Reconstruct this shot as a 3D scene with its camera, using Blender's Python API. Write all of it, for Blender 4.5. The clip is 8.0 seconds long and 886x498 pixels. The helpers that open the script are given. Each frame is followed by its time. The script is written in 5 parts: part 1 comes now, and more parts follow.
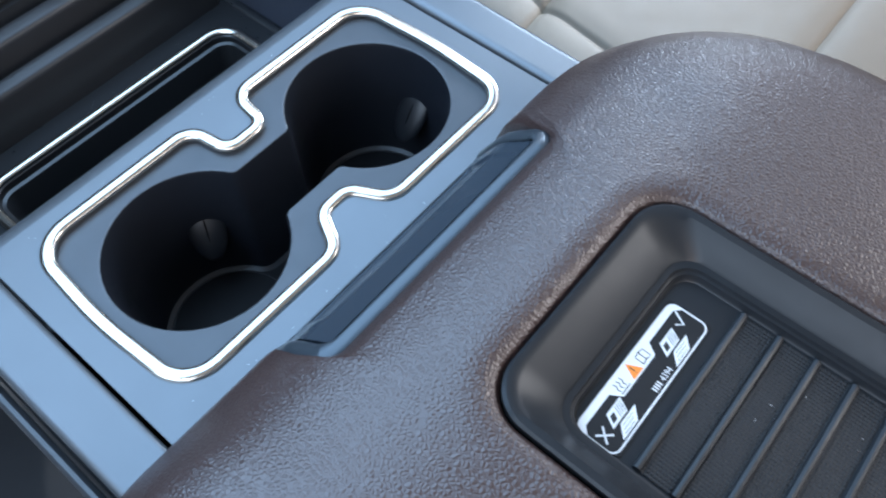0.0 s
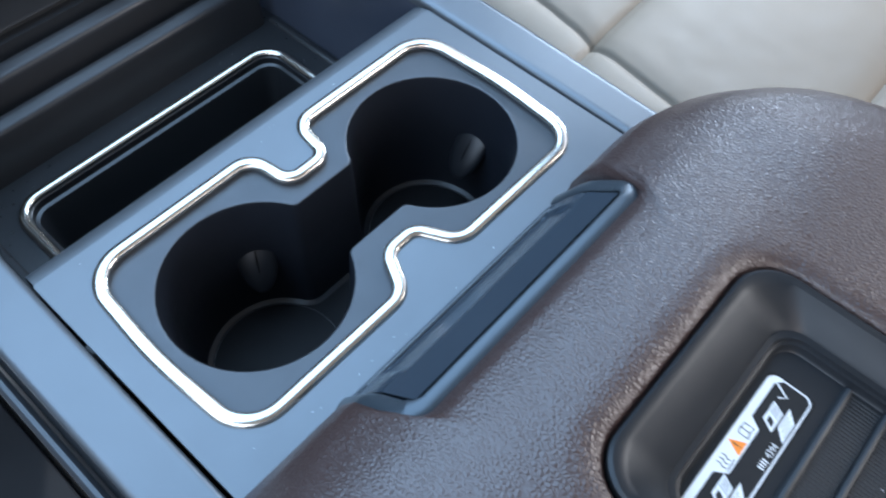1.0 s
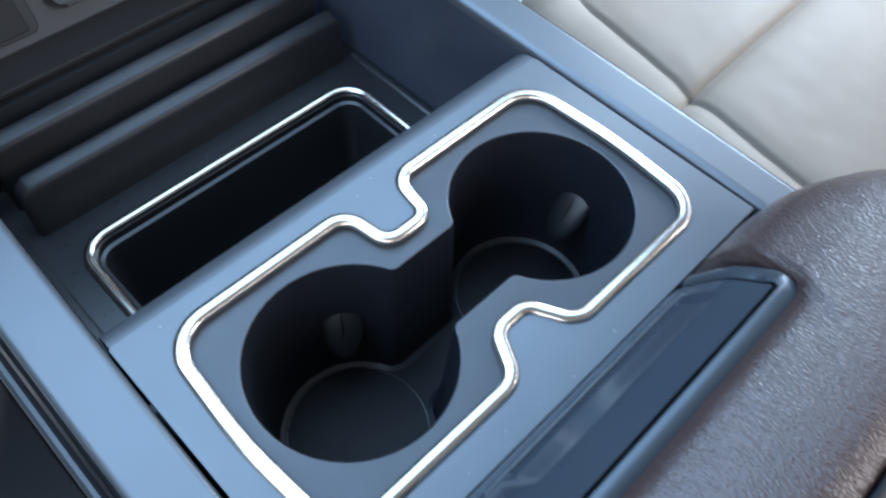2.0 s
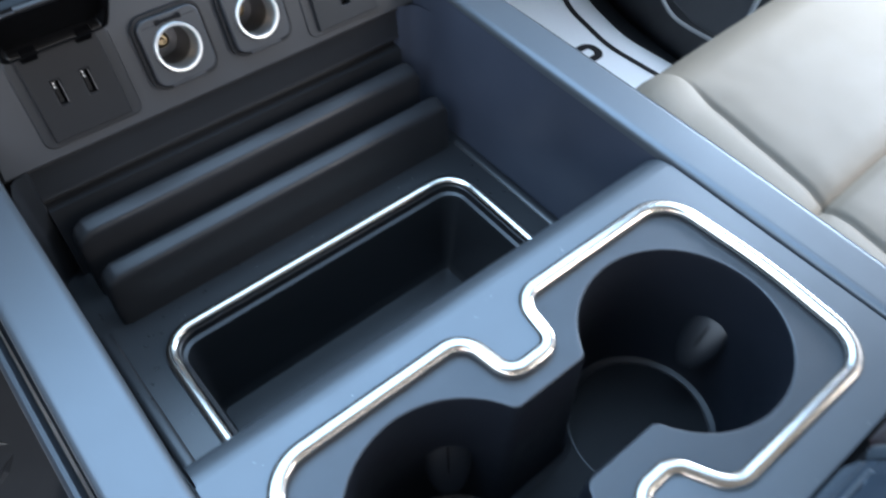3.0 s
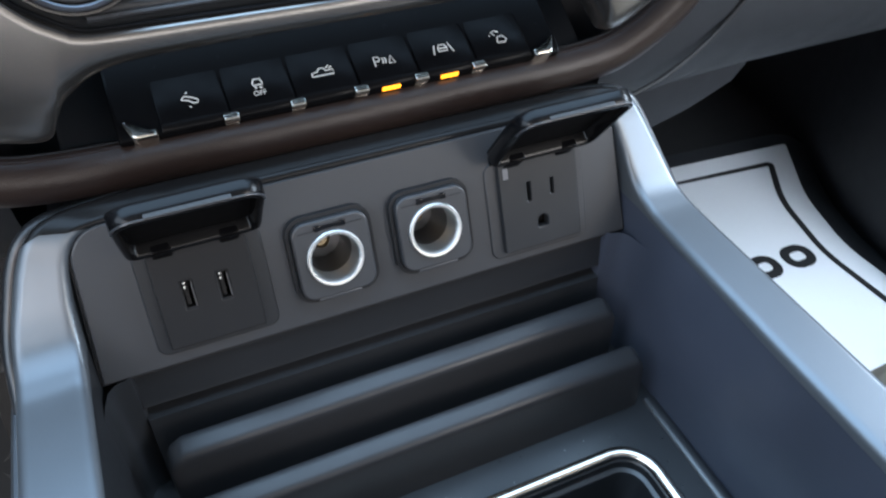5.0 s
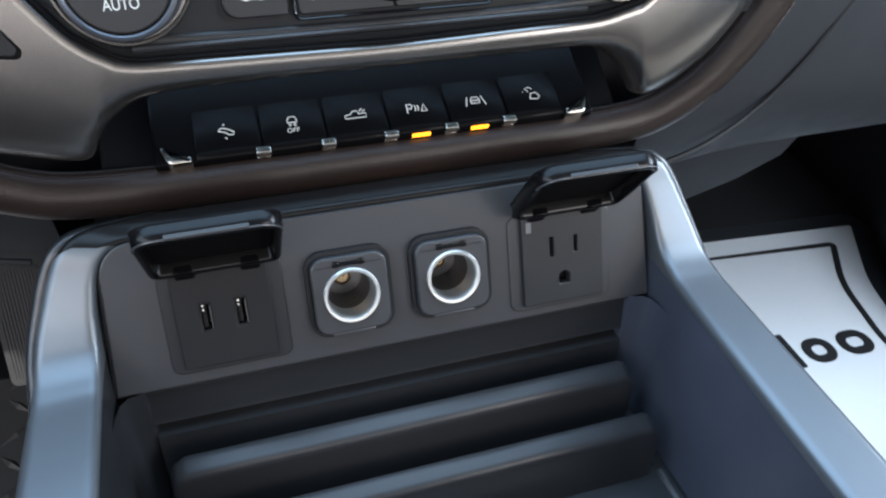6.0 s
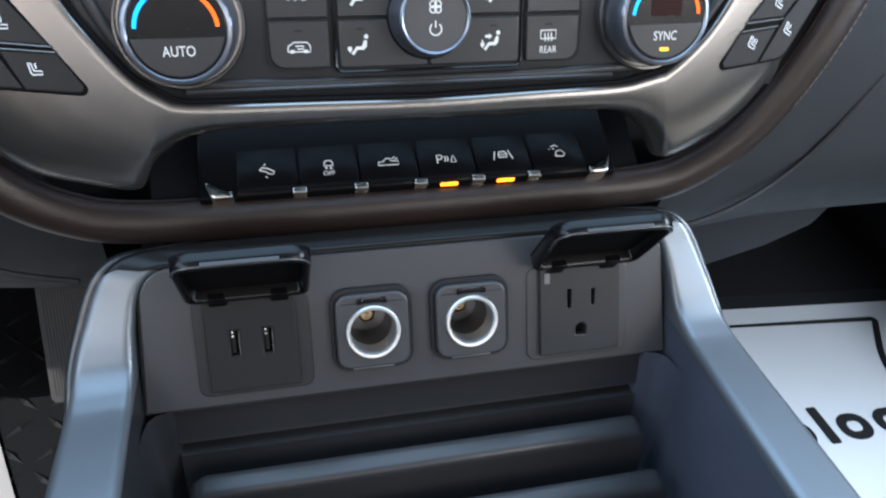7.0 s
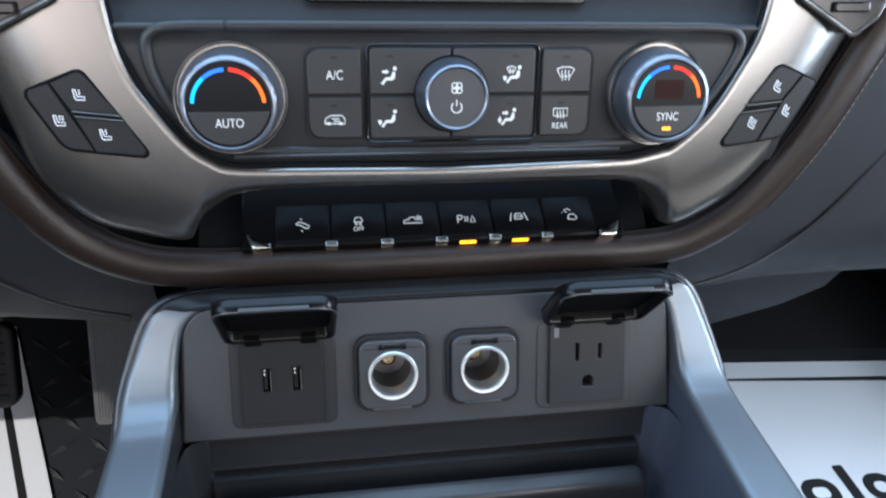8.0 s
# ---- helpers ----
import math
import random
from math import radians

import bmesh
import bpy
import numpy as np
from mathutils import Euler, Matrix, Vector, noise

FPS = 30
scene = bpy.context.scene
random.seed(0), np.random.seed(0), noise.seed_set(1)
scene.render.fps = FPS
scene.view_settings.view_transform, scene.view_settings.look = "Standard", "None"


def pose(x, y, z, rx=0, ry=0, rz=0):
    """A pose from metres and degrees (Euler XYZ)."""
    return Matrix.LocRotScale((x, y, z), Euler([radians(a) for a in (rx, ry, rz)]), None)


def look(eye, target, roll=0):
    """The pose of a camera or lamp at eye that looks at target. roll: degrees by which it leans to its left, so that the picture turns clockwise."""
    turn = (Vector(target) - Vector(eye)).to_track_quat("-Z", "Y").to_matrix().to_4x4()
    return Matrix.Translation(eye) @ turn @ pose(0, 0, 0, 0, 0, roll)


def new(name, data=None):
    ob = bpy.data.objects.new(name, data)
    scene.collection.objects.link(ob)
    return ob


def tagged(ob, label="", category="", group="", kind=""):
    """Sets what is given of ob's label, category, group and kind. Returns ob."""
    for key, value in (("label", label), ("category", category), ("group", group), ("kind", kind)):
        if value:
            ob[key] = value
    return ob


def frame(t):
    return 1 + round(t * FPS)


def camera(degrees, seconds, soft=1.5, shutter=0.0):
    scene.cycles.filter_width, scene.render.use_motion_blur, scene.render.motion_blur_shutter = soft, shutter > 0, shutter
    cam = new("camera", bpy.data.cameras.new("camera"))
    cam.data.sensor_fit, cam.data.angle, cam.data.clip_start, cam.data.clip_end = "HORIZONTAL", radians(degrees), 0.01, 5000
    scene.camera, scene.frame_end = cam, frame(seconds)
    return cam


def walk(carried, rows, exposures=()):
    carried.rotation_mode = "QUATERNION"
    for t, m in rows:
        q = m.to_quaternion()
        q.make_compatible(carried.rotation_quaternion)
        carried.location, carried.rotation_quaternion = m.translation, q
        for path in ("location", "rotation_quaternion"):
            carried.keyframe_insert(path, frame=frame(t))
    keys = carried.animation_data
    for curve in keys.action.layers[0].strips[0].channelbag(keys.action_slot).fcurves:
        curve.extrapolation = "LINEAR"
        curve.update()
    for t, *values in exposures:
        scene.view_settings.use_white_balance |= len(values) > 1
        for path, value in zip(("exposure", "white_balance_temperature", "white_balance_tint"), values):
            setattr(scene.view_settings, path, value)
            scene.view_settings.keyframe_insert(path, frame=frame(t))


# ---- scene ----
cam = camera(59.8, 8.0, soft=2.1, shutter=0.5)
PATH = [
    (0, (-0.142, -0.518, 0.809), (0.673, 0.153, -0.89), 0.5),
    (0.5, (-0.151, -0.497, 0.811), (0.691, 0.165, -0.877), 2.7),
    (1, (-0.155, -0.474, 0.803), (0.716, 0.193, -0.868), 5.1),
    (2.5, (-0.149, -0.388, 0.774), (0.714, 0.43, -0.834), 4.8),
    (3, (-0.143, -0.359, 0.765), (0.698, 0.568, -0.796), 3.1),
    (3.5, (-0.136, -0.316, 0.758), (0.669, 0.695, -0.768), 2.8),
    (4, (-0.12, -0.285, 0.753), (0.62, 0.836, -0.729), 1.8),
    (4.5, (-0.102, -0.263, 0.745), (0.581, 0.968, -0.675), 1.6),
    (5, (-0.087, -0.254, 0.743), (0.533, 1.072, -0.619), 1.6),
    (6.5, (-0.067, -0.274, 0.747), (0.389, 1.247, -0.469), 3.2),
    (7, (-0.065, -0.282, 0.753), (0.348, 1.289, -0.414), 3.6),
    (7.5, (-0.061, -0.294, 0.765), (0.297, 1.313, -0.371), 3.6),
    (8, (-0.06, -0.305, 0.78), (0.258, 1.337, -0.316), 3.6),
]
walk(cam, [(t, look(eye, target, roll)) for t, eye, target, roll in PATH],
     exposures=[(0.0, -0.10, 5850, 10), (1.0, -0.18, 5820, 10), (2.5, -0.15, 5820, 10), (3.0, -0.09, 5900, 10), (4.0, 0.11, 6080, 10), (5.0, 0.12, 6180, 10), (6.5, 0.03, 6200, 10), (8.0, 0.12, 6020, 10)])


# ---- world and light ----
world = bpy.data.worlds.new("sky")
scene.world = world
world.use_nodes = True
wn = world.node_tree.nodes
sky = wn.new("ShaderNodeTexSky")
sky.sky_type, sky.sun_disc = "NISHITA", False
sky.sun_elevation, sky.sun_rotation = radians(48), radians(200)
world.node_tree.links.new(sky.outputs[0], wn["Background"].inputs[0])
wn["Background"].inputs[1].default_value = 0.055


def sun_lamp(strength, colour, m):
    d = bpy.data.lights.new("sun", "SUN")
    d.energy, d.angle, d.color = strength, radians(0.5), colour
    ob = new("sun", d)
    ob.matrix_world = m


def window_light(name, eye, target, sx, sy, watts, colour):
    d = bpy.data.lights.new(name, "AREA")
    d.shape, d.size, d.size_y, d.energy, d.color = "RECTANGLE", sx, sy, watts, colour
    ob = new(name, d)
    ob.matrix_world = look(eye, target)


sun_lamp(2.5, (1.0, 0.93, 0.84), look((-2.0, -3.0, 4.0), (0, 0, 0.4)))
window_light("windscreen_light", (-0.05, 0.25, 1.03), (-0.05, -0.088, 0.089), 1.26, 1.12, 21.5, (0.52, 0.75, 1.0))
window_light("driver_window_light", (-0.80, -0.42, 0.98), (0.1, -0.2, 0.45), 0.95, 0.42, 5.5, (0.76, 0.88, 1.0))
# added fill lamp inside the cabin, aimed at the passenger's floor mat
window_light("passenger_floor_fill", (0.775, -0.14, 0.76), (0.64, 0.36, 0.0), 0.40, 0.40, 12.0, (0.74, 0.87, 1.0))
window_light("passenger_side_glass_light", (0.925, -0.15, 0.90), (0.0, -0.2, 0.5), 1.25, 0.50, 3.2, (0.90, 0.93, 1.0))
window_light("rear_side_window_light", (0.80, -1.12, 1.03), (0.0, -0.4, 0.5), 0.70, 0.40, 9.0, (1.0, 0.93, 0.86))
window_light("driver_rear_window_light", (-0.80, -1.12, 1.03), (0.0, -0.2, 0.55), 0.70, 0.40, 4.5, (1.0, 0.84, 0.74))
window_light("rear_window_light", (0.0, -1.72, 1.06), (0.0, -0.2, 0.6), 1.10, 0.24, 3.8, (1.0, 0.91, 0.82))

# ---- materials ----


def material(name, colour, rough=0.5, metal=0.0, vary=0.12, vary_scale=30.0, grain=0.0, grain_scale=900.0,
             cells=False, coat=0.0, rough_vary=0.08, emit=0.0, spec=0.5):
    m = bpy.data.materials.new(name)
    m.use_nodes = True
    nt = m.node_tree
    n, k = nt.nodes, nt.links
    b = n["Principled BSDF"]
    b.inputs["Roughness"].default_value = rough
    b.inputs["Metallic"].default_value = metal
    b.inputs["Specular IOR Level"].default_value = spec
    b.inputs["Coat Weight"].default_value = coat
    b.inputs["Coat Roughness"].default_value = 0.12
    co = n.new("ShaderNodeTexCoord")
    big = n.new("ShaderNodeTexNoise")
    big.inputs["Scale"].default_value, big.inputs["Detail"].default_value = vary_scale, 5
    k.new(co.outputs["Object"], big.inputs["Vector"])
    ramp = n.new("ShaderNodeMix")
    ramp.data_type = "RGBA"
    lo = [max(0.0, c * (1 - vary)) for c in colour[:3]] + [1]
    hi = [min(1.0, c * (1 + vary)) for c in colour[:3]] + [1]
    ramp.inputs[6].default_value, ramp.inputs[7].default_value = lo, hi
    k.new(big.outputs[0], ramp.inputs[0])
    k.new(ramp.outputs[2], b.inputs["Base Color"])
    rr = n.new("ShaderNodeMapRange")
    rr.inputs["To Min"].default_value = max(0.02, rough - rough_vary)
    rr.inputs["To Max"].default_value = min(1.0, rough + rough_vary)
    fine = n.new("ShaderNodeTexNoise")
    fine.inputs["Scale"].default_value, fine.inputs["Detail"].default_value = vary_scale * 5, 3
    k.new(co.outputs["Object"], fine.inputs["Vector"])
    k.new(fine.outputs[0], rr.inputs["Value"])
    k.new(rr.outputs[0], b.inputs["Roughness"])
    if grain > 0:
        if cells:
            t = n.new("ShaderNodeTexVoronoi")
            t.feature = "DISTANCE_TO_EDGE"
            t.inputs["Scale"].default_value = grain_scale
            wob = n.new("ShaderNodeTexNoise")
            wob.inputs["Scale"].default_value = grain_scale * 0.5
            k.new(co.outputs["Object"], wob.inputs["Vector"])
            add = n.new("ShaderNodeVectorMath")
            add.operation = "MULTIPLY_ADD"
            add.inputs[1].default_value = (0.28 / grain_scale,) * 3
            k.new(wob.outputs["Color"], add.inputs[0])
            k.new(co.outputs["Object"], add.inputs[2])
            k.new(add.outputs[0], t.inputs["Vector"])
        else:
            t = n.new("ShaderNodeTexNoise")
            t.inputs["Scale"].default_value, t.inputs["Detail"].default_value = grain_scale, 4
            k.new(co.outputs["Object"], t.inputs["Vector"])
        bump = n.new("ShaderNodeBump")
        bump.inputs["Strength"].default_value, bump.inputs["Distance"].default_value = grain, 0.8 / grain_scale
        height = t.outputs["Distance"] if cells else t.outputs[0]
        if cells:  # pebbles with soft flanks, parted by creases
            dome = n.new("ShaderNodeMapRange")
            dome.interpolation_type = "SMOOTHSTEP"
            dome.inputs["From Max"].default_value = 0.36
            k.new(height, dome.inputs["Value"])
            height = dome.outputs[0]
        k.new(height, bump.inputs["Height"])
        k.new(bump.outputs[0], b.inputs["Normal"])
    if emit > 0:
        b.inputs["Emission Color"].default_value = (*colour[:3], 1)
        b.inputs["Emission Strength"].default_value = emit
        ramp.inputs[6].default_value = ramp.inputs[7].default_value = [v * (0.15 if emit > 1 else 1) for v in colour[:3]] + [1]
    return m


GRAPHITE = material("graphite_satin_paint", (0.138, 0.152, 0.166), 0.37, 0.6, 0.06, 18, 0.015, 2600, rough_vary=0.05)
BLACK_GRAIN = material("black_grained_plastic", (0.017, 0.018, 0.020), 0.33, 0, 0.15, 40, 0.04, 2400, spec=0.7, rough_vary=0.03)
WELL = material("deep_black_cup_plastic", (0.010, 0.0118, 0.0165), 0.36, 0, 0.2, 40, 0.06, 1800, spec=0.5)
CHARCOAL = material("charcoal_plastic", (0.033, 0.034, 0.037), 0.40, 0, 0.12, 30, 0.10, 2200, spec=0.58)
DARK = material("matt_black_plastic", (0.012, 0.012, 0.013), 0.65, 0, 0.2, 40, 0.08, 1500, spec=0.3)
INSET = material("ribbed_grey_plastic", (0.088, 0.095, 0.105), 0.44, 0.5, 0.1, 30, 0.1, 2400)
PIANO = material("piano_black", (0.006, 0.006, 0.007), 0.16, 0, 0.1, 30, spec=0.35)
FACE = material("smoked_display_face", (0.004, 0.004, 0.005), 0.25, 0, 0.1, 30, spec=0.15)
SWITCH = material("satin_black_switch", (0.0035, 0.0035, 0.004), 0.24, 0, 0.1, 30, spec=0.07)
TRAYMAT = material("moulded_tray_plastic", (0.017, 0.019, 0.022), 0.34, 0, 0.2, 40, 0.10, 1800, spec=0.35)
CHROME = material("polished_chrome", (0.74, 0.69, 0.62), 0.19, 1.0, 0.03, 40, rough_vary=0.04)
BRIGHT = material("bright_socket_metal", (0.90, 0.90, 0.88), 0.38, 1.0, 0.05, 200)
LINER = material("dull_port_metal", (0.17, 0.17, 0.175), 0.4, 0.9, 0.1, 300)
DIVIDER = material("charcoal_divider_plastic", (0.022, 0.0225, 0.0245), 0.38, 0, 0.12, 40, spec=0.5, rough_vary=0.03)
BIN_FLOOR = material("charcoal_bin_plastic", (0.016, 0.017, 0.019), 0.29, 0, 0.15, 40, 0.03, 2400, spec=1.0, rough_vary=0.04)
ARCH = material("dark_arch_top", (0.009, 0.0085, 0.0085), 0.24, 0, 0.1, 30, spec=0.2, rough_vary=0.03)
CUP_TAB = material("glossy_cup_tab_plastic", (0.011, 0.012, 0.0145), 0.32, 0, 0.2, 40, spec=0.5)
RECESS = material("matt_black_recess", (0.004, 0.004, 0.0045), 0.7, 0, 0.1, 30, spec=0.1)
LID_RIM = material("glossy_black_rim", (0.004, 0.004, 0.0045), 0.22, 0, 0.1, 30, spec=0.22)
RIM = material("satin_dark_rim", (0.045, 0.046, 0.050), 0.30, 0.2, 0.1, 40, spec=0.8)
FINGER = material("grey_finger_lip", (0.030, 0.030, 0.031), 0.40, 0, 0.1, 60)
LATCH = material("dark_satin_latch_plastic", (0.046, 0.060, 0.078), 0.25, 0.25, 0.04, 30, rough_vary=0.008)
LATCH_RIM = material("blue_grey_latch_rim", (0.075, 0.090, 0.105), 0.30, 0.5, 0.04, 30, rough_vary=0.01)
CUP_FLOOR = material("matt_black_cup_floor", (0.0055, 0.006, 0.0075), 0.5, 0, 0.2, 40, 0.06, 1800, spec=0.2)
CLIMATE = material("climate_panel_plastic", (0.017, 0.018, 0.020), 0.40, 0, 0.12, 30, 0.08, 2200, spec=0.45)
# paler bin plastic for the right side, driver-side daylight put into its colour
LIT_WALL = material("lit_side_bin_wall_plastic", (0.045, 0.052, 0.072), 0.40, 0, 0.42, 13, 0.10, 2000)
PLATE = material("smooth_black_plastic", (0.016, 0.016, 0.017), 0.40, 0, 0.12, 30, 0.05, 2200, spec=0.24)
BRASS = material("brass_contact", (0.60, 0.46, 0.28), 0.4, 1.0, 0.2, 400)
SILVER = material("brushed_silver_trim", (0.215, 0.207, 0.199), 0.26, 0.92, 0.05, 20, rough_vary=0.02)
KNOB = material("satin_knob_metal", (0.20, 0.215, 0.25), 0.36, 0.9, 0.05, 60)
BROWN = material("brown_leather", (0.050, 0.028, 0.024), 0.35, 0, 0.12, 14, 0.23, 540, cells=True, rough_vary=0.04, spec=1.0)
BROWN_SMOOTH = material("brown_wrapped_leather", (0.017, 0.0102, 0.0080), 0.34, 0, 0.14, 25, 0.13, 900, cells=True, spec=0.42)
BEIGE = material("beige_leather", (0.205, 0.165, 0.122), 0.58, 0, 0.04, 9, 0.15, 1000, cells=True)
BEIGE_SIDE = material("beige_vinyl_side", (0.27, 0.222, 0.170), 0.55, 0, 0.05, 9, 0.2, 800, cells=True)
CARPET = material("black_carpet", (0.010, 0.010, 0.011), 0.95, 0, 0.4, 60, 0.8, 900)
RUBBER = material("black_rubber", (0.028, 0.030, 0.034), 0.46, 0, 0.2, 30, 0.15, 900)
PAPER = material("white_paper_mat", (0.82, 0.83, 0.85), 0.8, 0, 0.03, 6, 0.1, 300)
INK = material("black_print", (0.012, 0.012, 0.013), 0.7)
WHITE_INK = material("white_print", (0.72, 0.73, 0.74), 0.6)
ICON = material("lit_white_symbol", (0.60, 0.60, 0.58), 0.5, emit=0.19)
ORANGE_INK = material("orange_print", (0.80, 0.24, 0.03), 0.6)
AMBER = material("amber_indicator", (1.0, 0.33, 0.012), 0.4, emit=4.0)
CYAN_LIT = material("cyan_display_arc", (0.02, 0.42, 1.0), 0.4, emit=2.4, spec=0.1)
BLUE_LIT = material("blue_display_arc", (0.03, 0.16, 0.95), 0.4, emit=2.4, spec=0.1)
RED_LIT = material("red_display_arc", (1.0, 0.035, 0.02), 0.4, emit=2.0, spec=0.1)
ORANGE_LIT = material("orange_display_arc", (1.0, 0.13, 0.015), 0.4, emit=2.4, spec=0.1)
GREY_DASH = material("grey_dash_plastic", (0.016, 0.017, 0.020), 0.55, 0, 0.08, 12, 0.2, 1200, cells=True, spec=0.35)
THREAD = material("pale_thread", (0.22, 0.18, 0.15), 0.7)
HEADLINER = material("beige_headliner_cloth", (0.58, 0.54, 0.48), 0.95, 0, 0.06, 20, 0.3, 700)
PALE_TRIM = material("pale_grey_door_trim", (0.42, 0.43, 0.44), 0.5, 0, 0.06, 30, 0.05, 1500)
PEDAL = material("grey_rubber_pedal", (0.085, 0.085, 0.088), 0.7, 0, 0.15, 40)

# ---- building helpers ----


def thing(name, m, label, category, group="", kind=""):
    ob = new(name)
    ob.empty_display_size = 0.02
    ob.matrix_world = m
    return tagged(ob, label, category, group, kind)


def part(name, bm, mat, parent=None, label="", flat=False, angle=38, fix=True):
    if fix:
        bmesh.ops.recalc_face_normals(bm, faces=bm.faces)
    lay = bm.faces.layers.int.get("plane")
    planes = [f[lay] if lay else 0 for f in bm.faces]
    me = bpy.data.meshes.new(name)
    bm.to_mesh(me)
    bm.free()
    me.materials.append(mat)
    soft_faces = [not flat and not (lay and v) for v in planes]
    if lay:
        me.attributes.remove(me.attributes["plane"])
    if not flat:
        me.set_sharp_from_angle(angle=radians(angle))
    me.polygons.foreach_set("use_smooth", soft_faces)
    ob = new(name, me)
    if parent is not None:
        ob.parent = parent
    return tagged(ob, label)


def face_frame(x, y, z, lean):
    """A frame whose x runs across, y up the leaning face, z out of it towards the rear."""
    a = radians(lean)
    s, c = math.sin(a), math.cos(a)
    return Matrix(((1, 0, 0, x), (0, s, -c, y), (0, c, s, z), (0, 0, 0, 1)))


def rounded(pts, r, n=6):
    """Polygon with its corners rounded by r (one number or one a corner)."""
    out, k = [], len(pts)
    for i, p in enumerate(pts):
        ri = r[i] if isinstance(r, (list, tuple)) else r
        p = Vector(p)
        a, b = Vector(pts[i - 1]) - p, Vector(pts[(i + 1) % k]) - p
        la, lb = a.length, b.length
        a, b = a / la, b / lb
        half = math.acos(max(-1, min(1, a.dot(b)))) / 2
        if ri <= 0 or half > 1.52:
            out.append((p.x, p.y))
            continue
        d = min(ri / math.tan(half), la * 0.49, lb * 0.49)
        ri = d * math.tan(half)
        c = p + (a + b).normalized() * (ri / math.sin(half))
        s, e = p + a * d - c, p + b * d - c
        turn = s.angle_signed(e)
        for j in range(n + 1):
            v = Matrix.Rotation(-turn * j / n, 2) @ s + c
            out.append((v.x, v.y))
    return out


def rect(x0, x1, y0, y1, r=0.0, n=5):
    return rounded([(x0, y0), (x1, y0), (x1, y1), (x0, y1)], r, n)


def circle(cx, cy, r, n=40):
    return [(cx + r * math.cos(2 * math.pi * i / n), cy + r * math.sin(2 * math.pi * i / n)) for i in range(n)]


def area(pts):
    return sum(a[0] * b[1] - b[0] * a[1] for a, b in zip(pts, pts[1:] + pts[:1])) / 2


def offset(pts, d):
    """Moves a loop inwards by d (outwards where d is negative)."""
    if area(pts) < 0:
        d = -d
    out, k = [], len(pts)
    for i, p in enumerate(pts):
        a, b = pts[i - 1], pts[(i + 1) % k]
        e1, e2 = Vector((p[0] - a[0], p[1] - a[1])), Vector((b[0] - p[0], b[1] - p[1]))
        if e1.length < 1e-9 or e2.length < 1e-9:
            e1 = e2 = e1 + e2
        n1, n2 = Vector((-e1.y, e1.x)).normalized(), Vector((-e2.y, e2.x)).normalized()
        m = n1 + n2
        m = m / max(0.35, m.length_squared / 2)
        out.append((p[0] + m.x * d, p[1] + m.y * d))
    return out


def ring_verts(bm, pts, z):
    return [bm.verts.new((x, y, z)) for x, y in pts]


def bridge(bm, a, b):
    k = len(a)
    for i in range(k):
        bm.faces.new((a[i], a[(i + 1) % k], b[(i + 1) % k], b[i]))


def slab(outer, holes=(), top=0.0, depth=0.004, bevel=0.0006, bm=None, bottom=False, steps=2):
    """A plate in the local xy plane with rounded upper edges, its holes going through."""
    bm = bm or bmesh.new()
    if not bm.faces.layers.int.get("plane"):
        bm.faces.layers.int.new("plane")
    tops = []
    for loop, side in [(outer, 1)] + [(h, -1) for h in holes]:
        prev = None
        for j in range(steps + 1):
            t = math.pi / 2 * j / steps
            pts = offset(loop, side * bevel * (1 - math.sin(t))) if bevel > 0 else loop
            ring = ring_verts(bm, pts, top - bevel * (1 - math.cos(t)))
            if prev:
                bridge(bm, prev, ring)
            else:
                tops.append(ring)
            prev = ring
            if bevel <= 0:
                break
        low = ring_verts(bm, loop, top - depth)
        bridge(bm, prev, low)
        if bottom and side == 1:
            bm.faces.new(low)
    edges = []
    for ring in tops:
        for i in range(len(ring)):
            e = bm.edges.get((ring[i], ring[(i + 1) % len(ring)])) or bm.edges.new((ring[i], ring[(i + 1) % len(ring)]))
            edges.append(e)
    if len(tops) == 1:
        made = [bm.faces.new(tops[0])]
    else:
        made = [g for g in bmesh.ops.triangle_fill(bm, use_beauty=True, use_dissolve=False, edges=edges)["geom"] if isinstance(g, bmesh.types.BMFace)]
    lay = bm.faces.layers.int.get("plane")
    for f in made:
        f[lay] = 1
    return bm


def loft(bm, rows, close_rows=False, close_cols=False):
    grid = [[bm.verts.new(p) for p in r] for r in rows]
    nr, nc = len(grid), len(grid[0])
    for i in range(nr if close_rows else nr - 1):
        for j in range(nc if close_cols else nc - 1):
            a, b = grid[i], grid[(i + 1) % nr]
            bm.faces.new((a[j], a[(j + 1) % nc], b[(j + 1) % nc], b[j]))
    return grid


def tube(path, rx, rz=None, closed=False, n=10, bm=None, up=(0, 0, 1), power=1.0):
    """A bar of oval section along a path of 3D points."""
    bm = bm or bmesh.new()
    rz = rz or rx
    rows, k = [], len(path)
    upv = Vector(up)
    for i, p in enumerate(path):
        a = Vector(path[(i - 1) % k] if closed or i > 0 else path[i])
        b = Vector(path[(i + 1) % k] if closed or i < k - 1 else path[i])
        t = (b - a).normalized()
        s = t.cross(upv).normalized()
        u = s.cross(t)
        row = []
        for j in range(n):
            w = 2 * math.pi * j / n
            c, d = math.cos(w), math.sin(w)
            c = math.copysign(abs(c) ** power, c)
            d = math.copysign(abs(d) ** power, d)
            row.append(Vector(p) + s * (rx * c) + u * (rz * d))
        rows.append(row)
    grid = loft(bm, rows, closed, True)
    if not closed:
        bm.faces.new(grid[0])
        bm.faces.new(grid[-1])
    return bm


